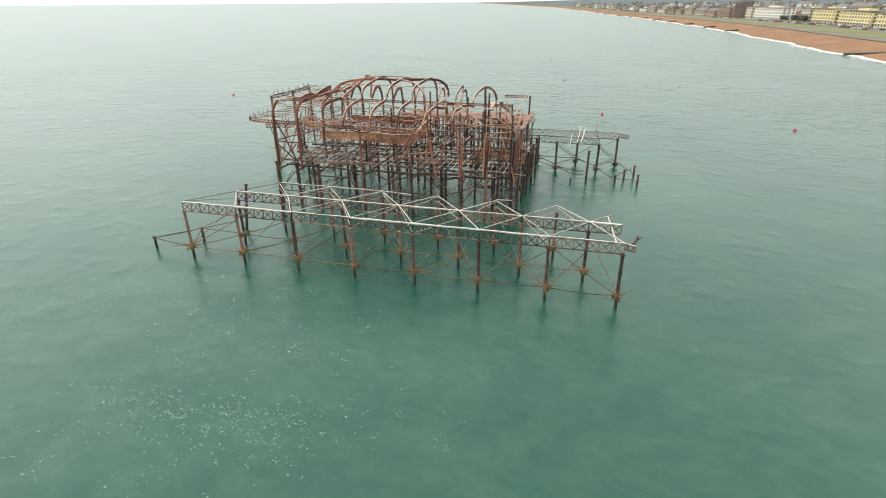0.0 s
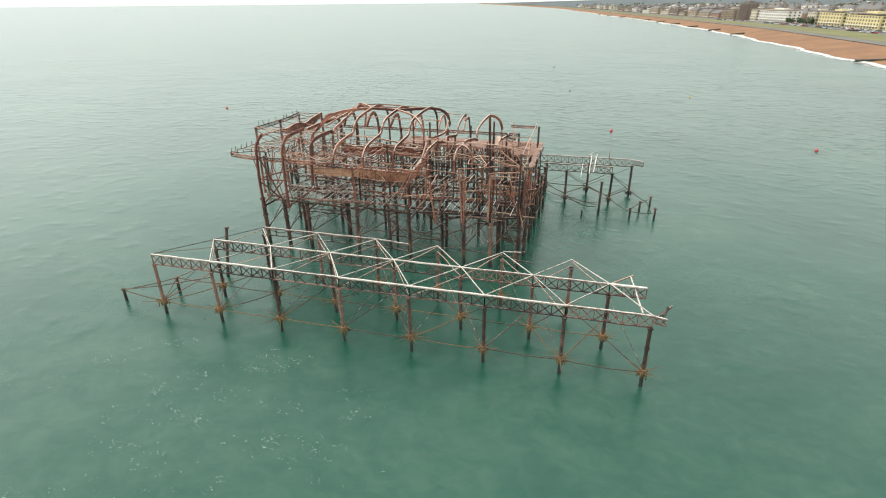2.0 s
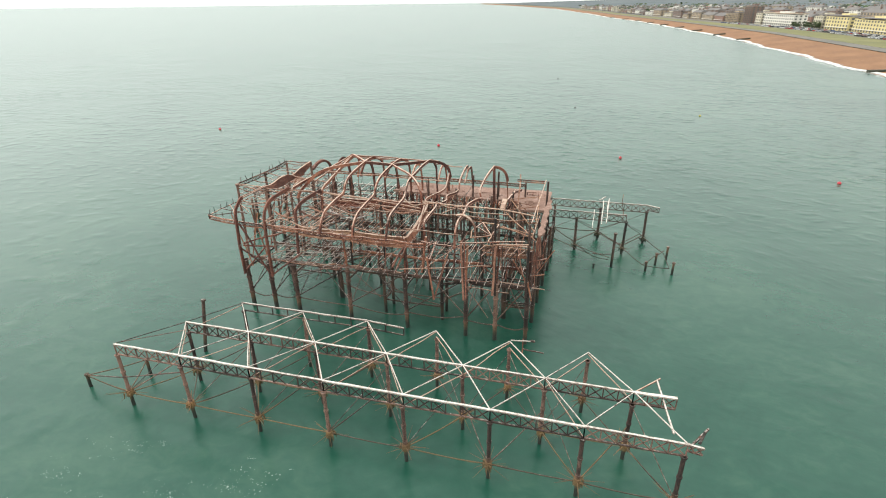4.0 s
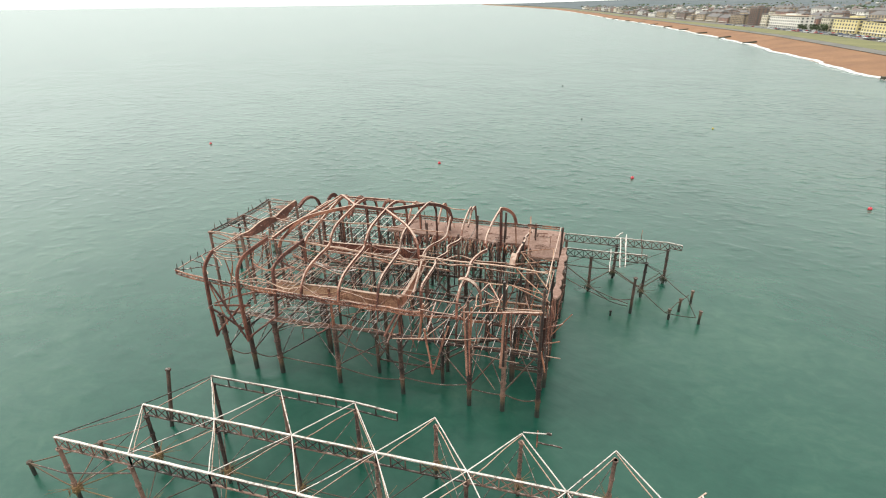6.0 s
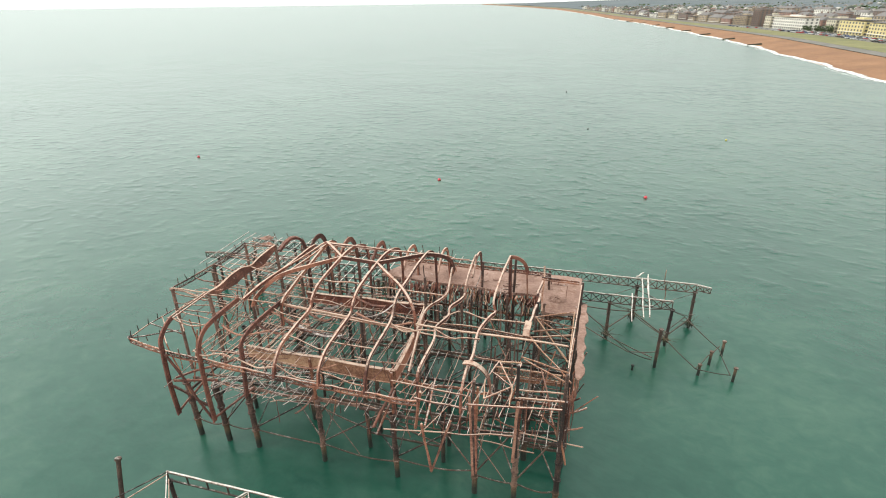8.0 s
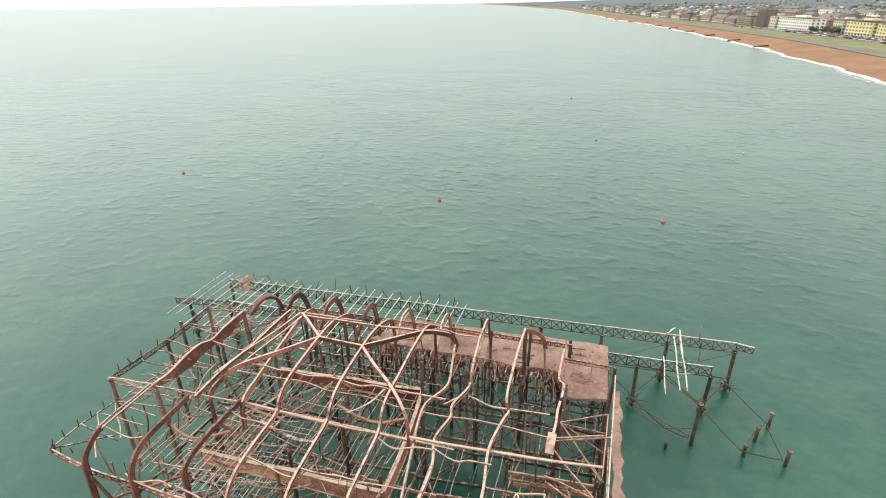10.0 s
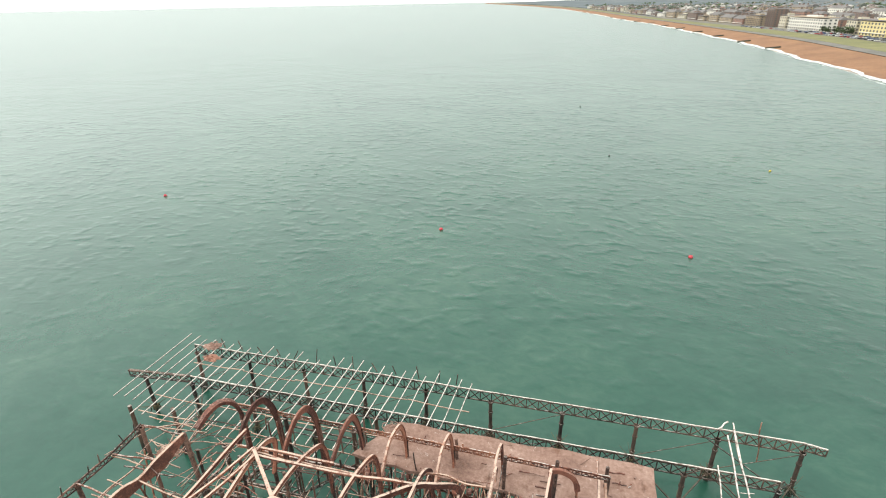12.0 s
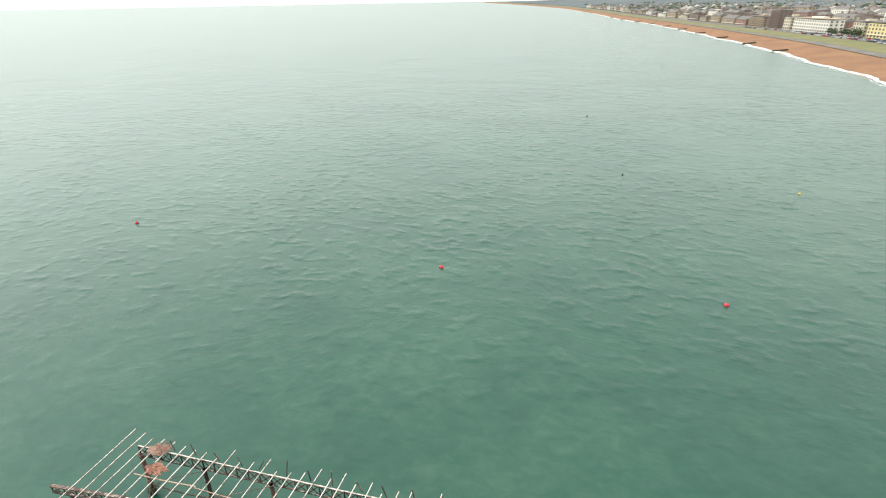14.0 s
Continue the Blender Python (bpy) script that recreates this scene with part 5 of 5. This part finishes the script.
for a, b in zip(REAR, REAR[1:]):
    girder(head, (a, 53.1, 6.1), (b, 53.1, 6.05), 1.25, 6, (M_GUANO, M_DARK), 0.11, rng=rng)
girder(head, (REAR[-1], 53.1, 6.0), (54.9, 53.0, 5.8), 0.8, 2, (M_GUANO, M_DARK), 0.11, rng=rng, keep=0.6)
girder(head, (-16.4, 47.6, 5.7), (REAR2[0], 47.9, 6.1), 0.8, 6, (M_DARK, M_DARK), 0.3, rng=rng)
for a, b in zip(REAR2[:-1], REAR2[1:]):
    girder(head, (a, 47.9, 6.1), (b, 47.9, 6.05), 1.2, 6, (M_GUANO, M_DARK), 0.11, rng=rng)
# long bare joists on top
for i in range(29):
    x = -13.4 + 1.27 * i
    y0 = 41.5 if 2 < i < 25 else 43.5
    if i > 20:
        y0 = 46.2
    rod(head, (x - 0.5 + rng.uniform(-0.1, 0.1), y0 + rng.uniform(-0.9, 0.7), 6.25), (x + rng.uniform(-0.1, 0.1), 53.9 + rng.uniform(-0.5, 0.9), 6.3), 0.08, M_GUANO, name="joist", bend=0.05, rng=rng)
for y, z in ((44.6, 6.0), (50.5, 5.7), (42.2, 6.0)):
    for k in range(5):
        rod(head, (-10 + 6.5 * k, y, z), (-3.5 + 6.5 * k, y + rng.uniform(-0.2, 0.2), z + rng.uniform(-0.2, 0.1)), 0.08, M_PALE, name="stringer", sag=0.1, rng=rng)
for i in range(9):
    for p, q in (((REAR[i], 53, 1.0), (REAR[i + 1], 53, 1.0)), ((REAR[i], 53, 1.0), (REAR[i] + 3.55, 47.9, 1.0)), ((REAR[i + 1], 53, 1.0), (REAR[i] + 3.55, 47.9, 1.0))):
        if q[0] < 50:
            rod(head, p, q, 0.11, M_DARK, sag=rng.uniform(0, 0.2), rng=rng)
    if rng.random() < 0.8:
        rod(head, (REAR[i], 53, 1.0), (REAR[i + 1], 53, 4.8), 0.05, M_DARK, rng=rng, name="brace_rod")
        rod(head, (REAR[i] + 3.5, 47.9, 4.8), (REAR[i + 1], 53, 1.2), 0.06, M_DARK, rng=rng, name="brace_rod")
# upright stubs on the outer edge
for i in range(13):
    rod(head, (-8 + 2.4 * i + rng.uniform(-0.4, 0.4), 53.4, 6.1), (-8 + 2.4 * i + rng.uniform(-0.4, 0.4), 53.6 + rng.uniform(-0.3, 0.3), 6.9 + rng.uniform(0, 1.0)), 0.08, M_DARK, name="stub", rng=rng)
# white fallen bars over the right end
for a, b, w in (((44.8, 48.2, 6.4), (44.6, 43.3, 5.3), 0.1), ((46.2, 51.7, 6.75), (45.8, 43.2, 6.1), 0.12), ((47.2, 53.9, 6.4), (46.8, 48.2, 6.25), 0.1), ((47.1, 53.2, 6.4), (46.4, 43.0, 6.35), 0.12), ((45.6, 52.6, 6.5), (46.6, 53.5, 6.8), 0.12), ((46.1, 45.8, 6.2), (47.1, 45.9, 6.3), 0.05)):
    rod(head, a, b, w, M_GUANO, name="fallen_bar", bend=0.08, rng=rng)
rod(head, (49.2, 53.2, 7.6), (49.6, 52.8, 3.2), 0.08, M_PALE, name="fallen_bar", bend=0.2, rng=rng)
rod(head, (45.0, 52.8, 5.0), (48.9, 47.9, 5.6), 0.08, M_DARK, name="fallen_bar", rng=rng)
for a, b in (((52.5, 53, 1.1), (55.6, 46.9, 0.7)), ((48.9, 47.9, 1.2), (52.2, 42.2, 0.7)), ((52.2, 42.2, 0.7), (55.8, 41.9, 0.7)), ((55.8, 41.9, 0.7), (55.6, 46.9, 0.7)), ((53.8, 44.6, 1.0), (55.6, 46.9, 1.2)), ((52.2, 42.2, 0.8), (53.8, 44.6, 1.0)), ((48.9, 47.9, 1.1), (52.5, 53, 1.1)), ((48.9, 47.9, 5.2), (52.5, 53, 1.2)), ((41.8, 47.9, 1.1), (45.2, 44.0, 0.5)), ((45.2, 44.0, 0.5), (47.4, 42.5, 0.9)), ((45.3, 53, 1.1), (48.9, 47.9, 1.2)), ((41.8, 47.9, 4.9), (45.3, 53, 1.2)), ((48.9, 47.9, 4.9), (45.3, 53, 1.2)), ((45.0, 42.6, 1.6), (48.0, 43.6, 1.4)), ((41.8, 46.5, 1.2), (47.4, 42.4, 1.3)), ((37.6, 49, 1.4), (44.8, 43.0, 1.2))):
    rod(head, a, b, 0.08, M_DARK, sag=0.1, rng=rng)
for x, y, h in ((55.6, 46.9, 1.5), (55.85, 41.9, 1.3), (52.2, 42.2, 0.9), (53.8, 44.6, 1.3)):
    pile(x, y, h, "short orange-brown weed-covered iron pile beside the pier head")
pile(47.4, 42.5, 4.8, "tall lone dark iron pile beside the pier head", 0.2, M_DARK)
pile(-12.1, 41.6, 5.8, "tall dark iron pile carrying a bare joist", 0.22, M_DARK, cap=False)
pile(-7.5, 42.4, 5.8, "tall dark iron pile carrying a bare joist", 0.22, M_DARK, cap=False)
pile(44.8, 41.3, 0.1, "broken dark pile stump just above the water", 0.14, M_DARK)


# rubble and dry scraps caught on the ironwork
def debris(x, y, z, size, mat, label, seed, chips=25, tall=0.16):
    """A low ragged mound with a few larger scraps in it."""
    r = random.Random(seed)
    bm = bmesh.new()
    n, m = 30, 7
    rim = [size * (0.75 + 0.35 * noise.noise((math.cos(0.21 * k) * 1.7, math.sin(0.21 * k) * 1.7, seed)) + r.uniform(-0.1, 0.1)) for k in range(n)]
    rings = []
    for j in range(1, m + 1):
        q = j / m
        rings.append([bm.verts.new((x + 1.4 * q * rim[k] * math.cos(0.2094 * k), y + 0.9 * q * rim[k] * math.sin(0.2094 * k), z + tall * (1 - q * q) + (r.uniform(-0.05, 0.05) if j < m else -0.03))) for k in range(n)])
    top = bm.verts.new((x, y, z + tall))
    low = bm.verts.new((x, y, z - 0.04))
    for k in range(n):
        bm.faces.new((top, rings[0][k], rings[0][(k + 1) % n]))
        bm.faces.new((low, rings[-1][(k + 1) % n], rings[-1][k]))
        for a, b in zip(rings, rings[1:]):
            bm.faces.new((a[k], b[k], b[(k + 1) % n], a[(k + 1) % n]))
    for i in range(chips):
        a, q = r.uniform(0, 6.28), size * 0.9 * math.sqrt(r.random())
        c = Vector((x + q * math.cos(a) * 1.4, y + q * math.sin(a), z + 0.04 + 0.15 * (1 - q / size)))
        d = Vector((r.uniform(-1, 1), r.uniform(-1, 1), r.uniform(-0.2, 0.2))) * r.uniform(0.04, 0.2)
        sweep(bm, (c - d, c + d), r.uniform(0.03, 0.07), r.uniform(0.03, 0.06))
    return tagged(link("debris_heap", bm, mat), label, "debris", kind="stuff")


debris(-9.8, 52.0, 6.35, 1.05, M_DECK, "heap of greyish-brown rubble lying on bare joists", 1)
debris(-8.4, 50.0, 6.35, 0.95, M_WAVE, "heap of orange-brown rubble lying on bare joists", 2)
debris(3.2, 32.0, 13.3, 0.9, M_ORANGE, "tangle of rusted scraps caught on gallery bars", 3)
debris(17.4, 40.4, 10.95, 0.8, M_DECK, "loose rubble on the dusty gallery floor", 4, 40)
debris(35.4, 36.0, 10.95, 0.9, M_DECK, "loose pale rubble on the dusty gallery floor", 5, 40)


# ---------------------------------------------------------------- buoys
def buoy(x, y, mat, label, r=0.42):
    t = thing("buoy", (x, y, SEA + 0.1), label, "buoy", "marker buoys")
    bm = bmesh.new()
    bmesh.ops.create_uvsphere(bm, u_segments=14, v_segments=9, radius=r)
    part("float", bm, mat, t, smooth=True)
    bm = bmesh.new()
    tube(bm, (0, 0, r * 0.85), (0, 0, r * 1.25), r * 0.22, r * 0.18)
    part("eyelet", bm, M_BUOY_DARK, t)
    return t


for x, y in ((3.0, 107.0), (51.2, 104.8), (-70.8, 112.1), (95.7, 94.1)):
    buoy(x, y, M_BUOY_RED, "round red marker buoy floating on the sea", 0.4)
buoy(37.8, 172.8, M_BUOY_DARK, "small dark marker buoy floating on the sea", 0.28)
buoy(79.6, 165.6, M_BUOY_YEL, "small yellow marker buoy floating on the sea", 0.32)
buoy(26.6, 253.3, M_BUOY_DARK, "small dark marker buoy floating on the sea", 0.36)


# ---------------------------------------------------------------- groynes on the beach
def groyne(y, reach, label="dark wet timber groyne running down the shingle", wide=0.5, inland=10):
    s = shore(y)
    t = thing("groyne", (s, y, 0), label, "groyne", "groynes along the beach")
    n = 10
    for i in range(n + 1):
        u = i / n
        bm = bmesh.new()
        x, top = -reach + u * (reach + inland), (0.95 if wide > 1 else 0.55) + 1.25 * u
        for side in (-1, 1) if wide > 1 else (1,):
            tube(bm, (x, side * wide / 2, -1.5), (x, side * wide / 2, top), 0.2, sides=6)
        part("post", bm, M_TIMBER, t)
    bm = bmesh.new()
    sweep(bm, [(-reach + u / 5 * (reach + inland), 0.1, 0.1 + 1.2 * u / 5) for u in range(6)], wide, 1.5)
    part("planking", bm, M_TIMBER, t)
    return t


groyne(306, 4, "broad dark weed-covered groyne at the water's edge", 3.0, 22)
for y in (560, 640, 725, 810, 900, 990, 1085, 1180, 1290, 1420):
    groyne(y, 5, inland=7)


# ---------------------------------------------------------------- seafront buildings
def house(y, length, depth, height, wall, storeys, bays, label, back=0.0, roof=None, base=5.4, category="building", gap=0.0, bands=False):
    """A block along the coast road; its front looks to the sea."""
    height *= 0.78 if y < 860 else 0.6
    s = shore(y) + setback(y) * 1.02 + 6 + back
    s2 = shore(y + length) + setback(y + length) * 1.02 + 6 + back
    t = thing("building", (s, y, base + sea_level(s, y)), label, category, "seafront buildings")
    t.rotation_euler = (0, 0, math.atan2(s - s2, length) * 1.0)
    bm = bmesh.new()
    sweep(bm, ((depth / 2, 0, height / 2 - 1), (depth / 2, length, height / 2 - 1)), depth, height + 2)
    part("wall", bm, wall, t)
    bm = bmesh.new()
    if roof == "pitched":
        v = [bm.verts.new(p) for p in ((-0.4, -0.3, height), (depth + 0.4, -0.3, height), (depth + 0.4, length + 0.3, height), (-0.4, length + 0.3, height), (depth / 2, 2, height + depth * 0.28), (depth / 2, length - 2, height + depth * 0.28))]
        for f in ((0, 1, 4), (1, 2, 5, 4), (2, 3, 5), (3, 0, 4, 5), (3, 2, 1, 0)):
            bm.faces.new([v[i] for i in f])
        rf = part("roof", bm, M_SLATE, t)
        for k in range(int(length // 14)):
            bm = bmesh.new()
            sweep(bm, ((depth / 2, 7 + 14 * k, height + depth * 0.1), (depth / 2, 7 + 14 * k, height + depth * 0.28 + 2.2)), 2.2, 1.0)
            part("chimney", bm, M_BROWN, rf)
    else:
        sweep(bm, ((depth / 2, -0.3, height + 1.3), (depth / 2, length + 0.3, height + 1.3)), depth + 0.6, 0.6)
        rf = part("roof", bm, M_SLATE if roof is None else roof, t)
        bm = bmesh.new()
        sweep(bm, ((depth * 0.5, length * 0.3, height + 2.2), (depth * 0.5, length * 0.62, height + 2.2)), depth * 0.4, 2.0)
        part("roof_hut", bm, wall, rf)
    w = bmesh.new()
    ww, hh = length / bays * 0.44, height / storeys * 0.55
    sweep(w, ((0, 0, 0), (0.3, 0, 0)), ww, hh, side=(0, 1, 0))
    first = part("window", w, M_PANE, t)
    me = first.data
    k = 0
    for r_ in range(storeys):
        for c in range(bays):
            m = pose(-0.14, length * (c + 0.5) / bays, height * (r_ + 0.55) / storeys)
            if k == 0:
                first.matrix_local = m
            else:
                shared("window", me, t, m)
            k += 1
    # the end wall that faces along the beach
    n_end = max(2, int(depth / (length / bays)))
    we = bmesh.new()
    sweep(we, ((0, 0, 0), (0, 0.3, 0)), depth / n_end * 0.4, hh, side=(1, 0, 0))
    firste = part("window", we, M_PANE, t)
    k = 0
    for r_ in range(storeys):
        for c in range(n_end):
            m = pose(depth * (c + 0.5) / n_end, -0.14, height * (r_ + 0.55) / storeys)
            if k == 0:
                firste.matrix_local = m
            else:
                shared("window", firste.data, t, m)
            k += 1
    for r_ in range(1, storeys if bands else 2):
        bm = bmesh.new()
        z = height * r_ / storeys
        sweep(bm, ((-0.5, 0.2, z), (-0.5, length - 0.2, z)), 1.2, 0.5)
        part("balcony" if bands else "string_course", bm, M_WHITE if not bands else wall, t)
    return t


house(470, 70, 18, 13, M_YELLOW, 3, 14, "long low yellow stucco terrace with a flat roof")
house(548, 62, 18, 15, M_YELLOW, 4, 12, "long yellow stucco terrace with a flat roof")
house(618, 40, 18, 16.5, M_YELLOW, 4, 8, "yellow stucco terrace with a flat roof")
house(664, 16, 20, 16.5, M_CREAM, 4, 4, "cream stucco corner house on the seafront")
house(720, 70, 16, 16.5, M_WHITE, 4, 15, "long white stucco terrace with rows of windows", roof=M_TAN)
house(796, 14, 16, 17.5, M_CREAM, 4, 3, "cream stucco end house of the terrace")
house(824, 20, 16, 27, M_BROWN, 9, 4, "dark brown brick tower block with balconies", bands=True)
house(858, 40, 16, 15, M_TAN, 5, 9, "tan brick flats on the seafront", bands=True)
house(905, 30, 16, 12.5, M_BRICK, 4, 7, "red brick flats on the seafront", roof="pitched")
house(940, 38, 16, 13.5, M_TAN, 4, 9, "tan brick flats on the seafront", roof="pitched")
rng = random.Random(51)
walls = (M_TAN, M_WHITE, M_BRICK, M_CREAM, M_TAN, M_BROWN)
names = {M_TAN.name: "tan", M_WHITE.name: "white", M_BRICK.name: "red brick", M_CREAM.name: "cream", M_BROWN.name: "brown brick"}
y = 986
while y < 2300:
    n = rng.uniform(22, 48)
    m, hgt = rng.choice(walls), rng.choice((7, 9, 11, 14, 18))
    house(y, n, 15, hgt, m, max(3, hgt // 4), int(n / 5), f"distant {names[m.name]} block of flats on the seafront", roof="pitched" if rng.random() < 0.4 else None)
    y += n + rng.uniform(4, 22)
# rows behind the seafront
for back, y0, y1, h0 in ((60, 560, 1400, 12), (130, 620, 1400, 12), (230, 760, 1400, 13)):
    y = y0
    while y < y1:
        n = rng.uniform(20, 55)
        m = rng.choice(walls)
        house(y, n, 14, h0 + rng.uniform(-3, 7), m, 4, int(n / 5), f"{names[m.name]} town house block behind the seafront", back=back, base=5.4 + back * 0.02, roof="pitched" if rng.random() < 0.7 else None)
        y += n + rng.uniform(6, 30)


# the rest of the town, far behind the seafront
rng = random.Random(77)
bm = bmesh.new()
for i in range(1500):
    y = 560 + 1900 * rng.random() ** 1.3
    d = 60 + 1000 * rng.random() ** 1.5
    s = shore(y)
    x = s + setback(y) + 30 + d
    z = sea_level(s, y) + 5.4 + 0.008 * d
    w, n, h = rng.uniform(7, 13), rng.uniform(9, 26), rng.uniform(3, 5.5) * (2.0 if rng.random() < 0.03 else 1)
    a = rng.uniform(-0.5, 0.2)
    c, q = math.cos(a), math.sin(a)
    base = [(-w / 2, -n / 2), (w / 2, -n / 2), (w / 2, n / 2), (-w / 2, n / 2)]
    lo = [bm.verts.new((x + u * c - v * q, y + u * q + v * c, z - 1)) for u, v in base]
    hi = [bm.verts.new((x + u * c - v * q, y + u * q + v * c, z + h)) for u, v in base]
    ra, rb = (bm.verts.new((x - v * q, y + v * c, z + h + w * 0.3)) for v in (-n * 0.42, n * 0.42))
    for k in range(4):
        bm.faces.new((lo[k], lo[(k + 1) % 4], hi[(k + 1) % 4], hi[k]))
    for f in ((hi[0], hi[1], ra), (hi[1], hi[2], rb, ra), (hi[2], hi[3], rb), (hi[3], hi[0], ra, rb)):
        bm.faces.new(f)
me = bpy.data.meshes.new("far_town")
bm.to_mesh(me)
bm.free()
me.materials.append(M_FAR_TOWN)
tagged(new("far_town", me), "hazy roofs and houses of the town spreading inland", "town", kind="stuff")

# dark hedges and copses between and above the houses
bm = bmesh.new()
for i in range(700):
    y = 600 + 2300 * rng.random()
    d = 90 + 2200 * rng.random() ** 1.2
    s = shore(y)
    x, z = s + setback(y) + d, sea_level(s, y) + 6 + (0.008 * d if d < 900 else 7 + 0.022 * (d - 900))
    w = rng.uniform(4, 9) * (1 + d / 1500)
    for k in range(7):
        c = Vector((x + rng.gauss(0, w), y + rng.gauss(0, w * 1.5), z + rng.uniform(0, w * 0.35)))
        e = [Vector((rng.uniform(-1, 1), rng.uniform(-1, 1), rng.uniform(-0.2, 0.8))).normalized() * w * rng.uniform(0.4, 0.8) for _ in range(4)]
        v = [bm.verts.new(c + q) for q in e]
        for f in ((0, 1, 2), (0, 2, 3), (0, 3, 1), (1, 3, 2)):
            bm.faces.new([v[j] for j in f])
tagged(link("far_woods", bm, M_FOLIAGE), "dark hedges and copses among far houses", "trees", kind="stuff")

# ---------------------------------------------------------------- trees and parked cars on the seafront
def tree(x, y, z, h, seed, label):
    r = random.Random(seed)
    t = thing("tree", (x, y, z), label, "tree", "seafront trees")
    bm = bmesh.new()
    tube(bm, (0, 0, 0), (0, 0, h * 0.5), 0.25, 0.12, sides=7)
    for k in range(5):
        a = 1.26 * k
        tube(bm, (0, 0, h * 0.35), (h * 0.25 * math.cos(a), h * 0.25 * math.sin(a), h * 0.7), 0.1, 0.03, sides=5)
    part("trunk", bm, M_TIMBER, t)
    bm = bmesh.new()
    for k in range(70):
        a, q, zz = r.uniform(0, 6.28), h * 0.42 * r.random() ** 0.5, r.uniform(0.35, 1.0) * h
        c = Vector((q * math.cos(a), q * math.sin(a), zz))
        d = Vector((r.uniform(-1, 1), r.uniform(-1, 1), r.uniform(-0.4, 0.6))).normalized() * h * 0.12
        e = d.cross(Vector((r.uniform(-1, 1), r.uniform(-1, 1), 1))).normalized() * h * 0.09
        bm.faces.new([bm.verts.new(p) for p in (c - d, c + e, c + d, c - e)])
    part("crown", bm, M_FOLIAGE, t)
    return t


def seafront(y, u, dz=0.0):
    s = shore(y)
    return s + setback(y) * u, y, 5.2 + sea_level(s, y) + dz


for i in range(16):
    p = seafront(662 + 3.2 * i, 1.01 + 0.04 * rng.random())
    tree(*p, rng.uniform(4.5, 8), 100 + i, "dark green bushy tree in front of a white terrace")

car_paints = [paint_mat(f"car_paint_{n}", c, 0.25) for n, c in (("white", (0.75, 0.75, 0.74)), ("silver", (0.4, 0.42, 0.43)), ("black", (0.02, 0.02, 0.022)), ("blue", (0.04, 0.08, 0.2)), ("red", (0.4, 0.03, 0.03)))]
M_TYRE = paint_mat("tyre_rubber", (0.02, 0.02, 0.02), 0.8)


def car(paint, label):
    t = thing("car", (0, 0, 0), label, "car", "cars parked on the seafront")
    bm = bmesh.new()
    sweep(bm, ((0, -2.1, 0.6), (0, -1.9, 0.65), (0, 1.9, 0.65), (0, 2.1, 0.6)), 1.75, 0.7)
    part("body", bm, paint, t)
    bm = bmesh.new()
    v = [bm.verts.new(p) for p in ((-0.8, -1.5, 0.98), (0.8, -1.5, 0.98), (0.8, 1.0, 0.98), (-0.8, 1.0, 0.98), (-0.62, -1.0, 1.48), (0.62, -1.0, 1.48), (0.62, 0.4, 1.48), (-0.62, 0.4, 1.48))]
    for f in ((4, 5, 6, 7), (0, 1, 5, 4), (1, 2, 6, 5), (2, 3, 7, 6), (3, 0, 4, 7), (3, 2, 1, 0)):
        bm.faces.new([v[i] for i in f])
    part("cabin", bm, M_PANE, t)
    wheel = bmesh.new()
    tube(wheel, (-0.11, 0, 0), (0.11, 0, 0), 0.32, sides=10)
    first = part("wheel", wheel, M_TYRE, t)
    first.matrix_local = pose(-0.8, -1.3, 0.32)
    for x, y in ((0.8, -1.3), (-0.8, 1.3), (0.8, 1.3)):
        shared("wheel", first.data, t, pose(x, y, 0.32))
    return t


cars = [car(p, f"{n} car parked on the coast road") for p, n in zip(car_paints, ("white", "silver", "black", "dark blue", "red"))]
k = 0
for y in range(480, 860, 6):
    for u in (0.83, 0.9, 0.99):
        if rng.random() < (0.75 if y < 700 else 0.35):
            x, yy, z = seafront(y + rng.uniform(-1, 1), u)
            m = pose(x, yy, z + 0.12, 0, 0, 8 + rng.uniform(-3, 3) + (90 if u == 0.83 else 0))
            if k < 5:
                cars[k].matrix_basis = m
            else:
                copy_thing(cars[rng.choice((0, 0, 1, 1, 2, 2, 3, 4))], m)
            k += 1
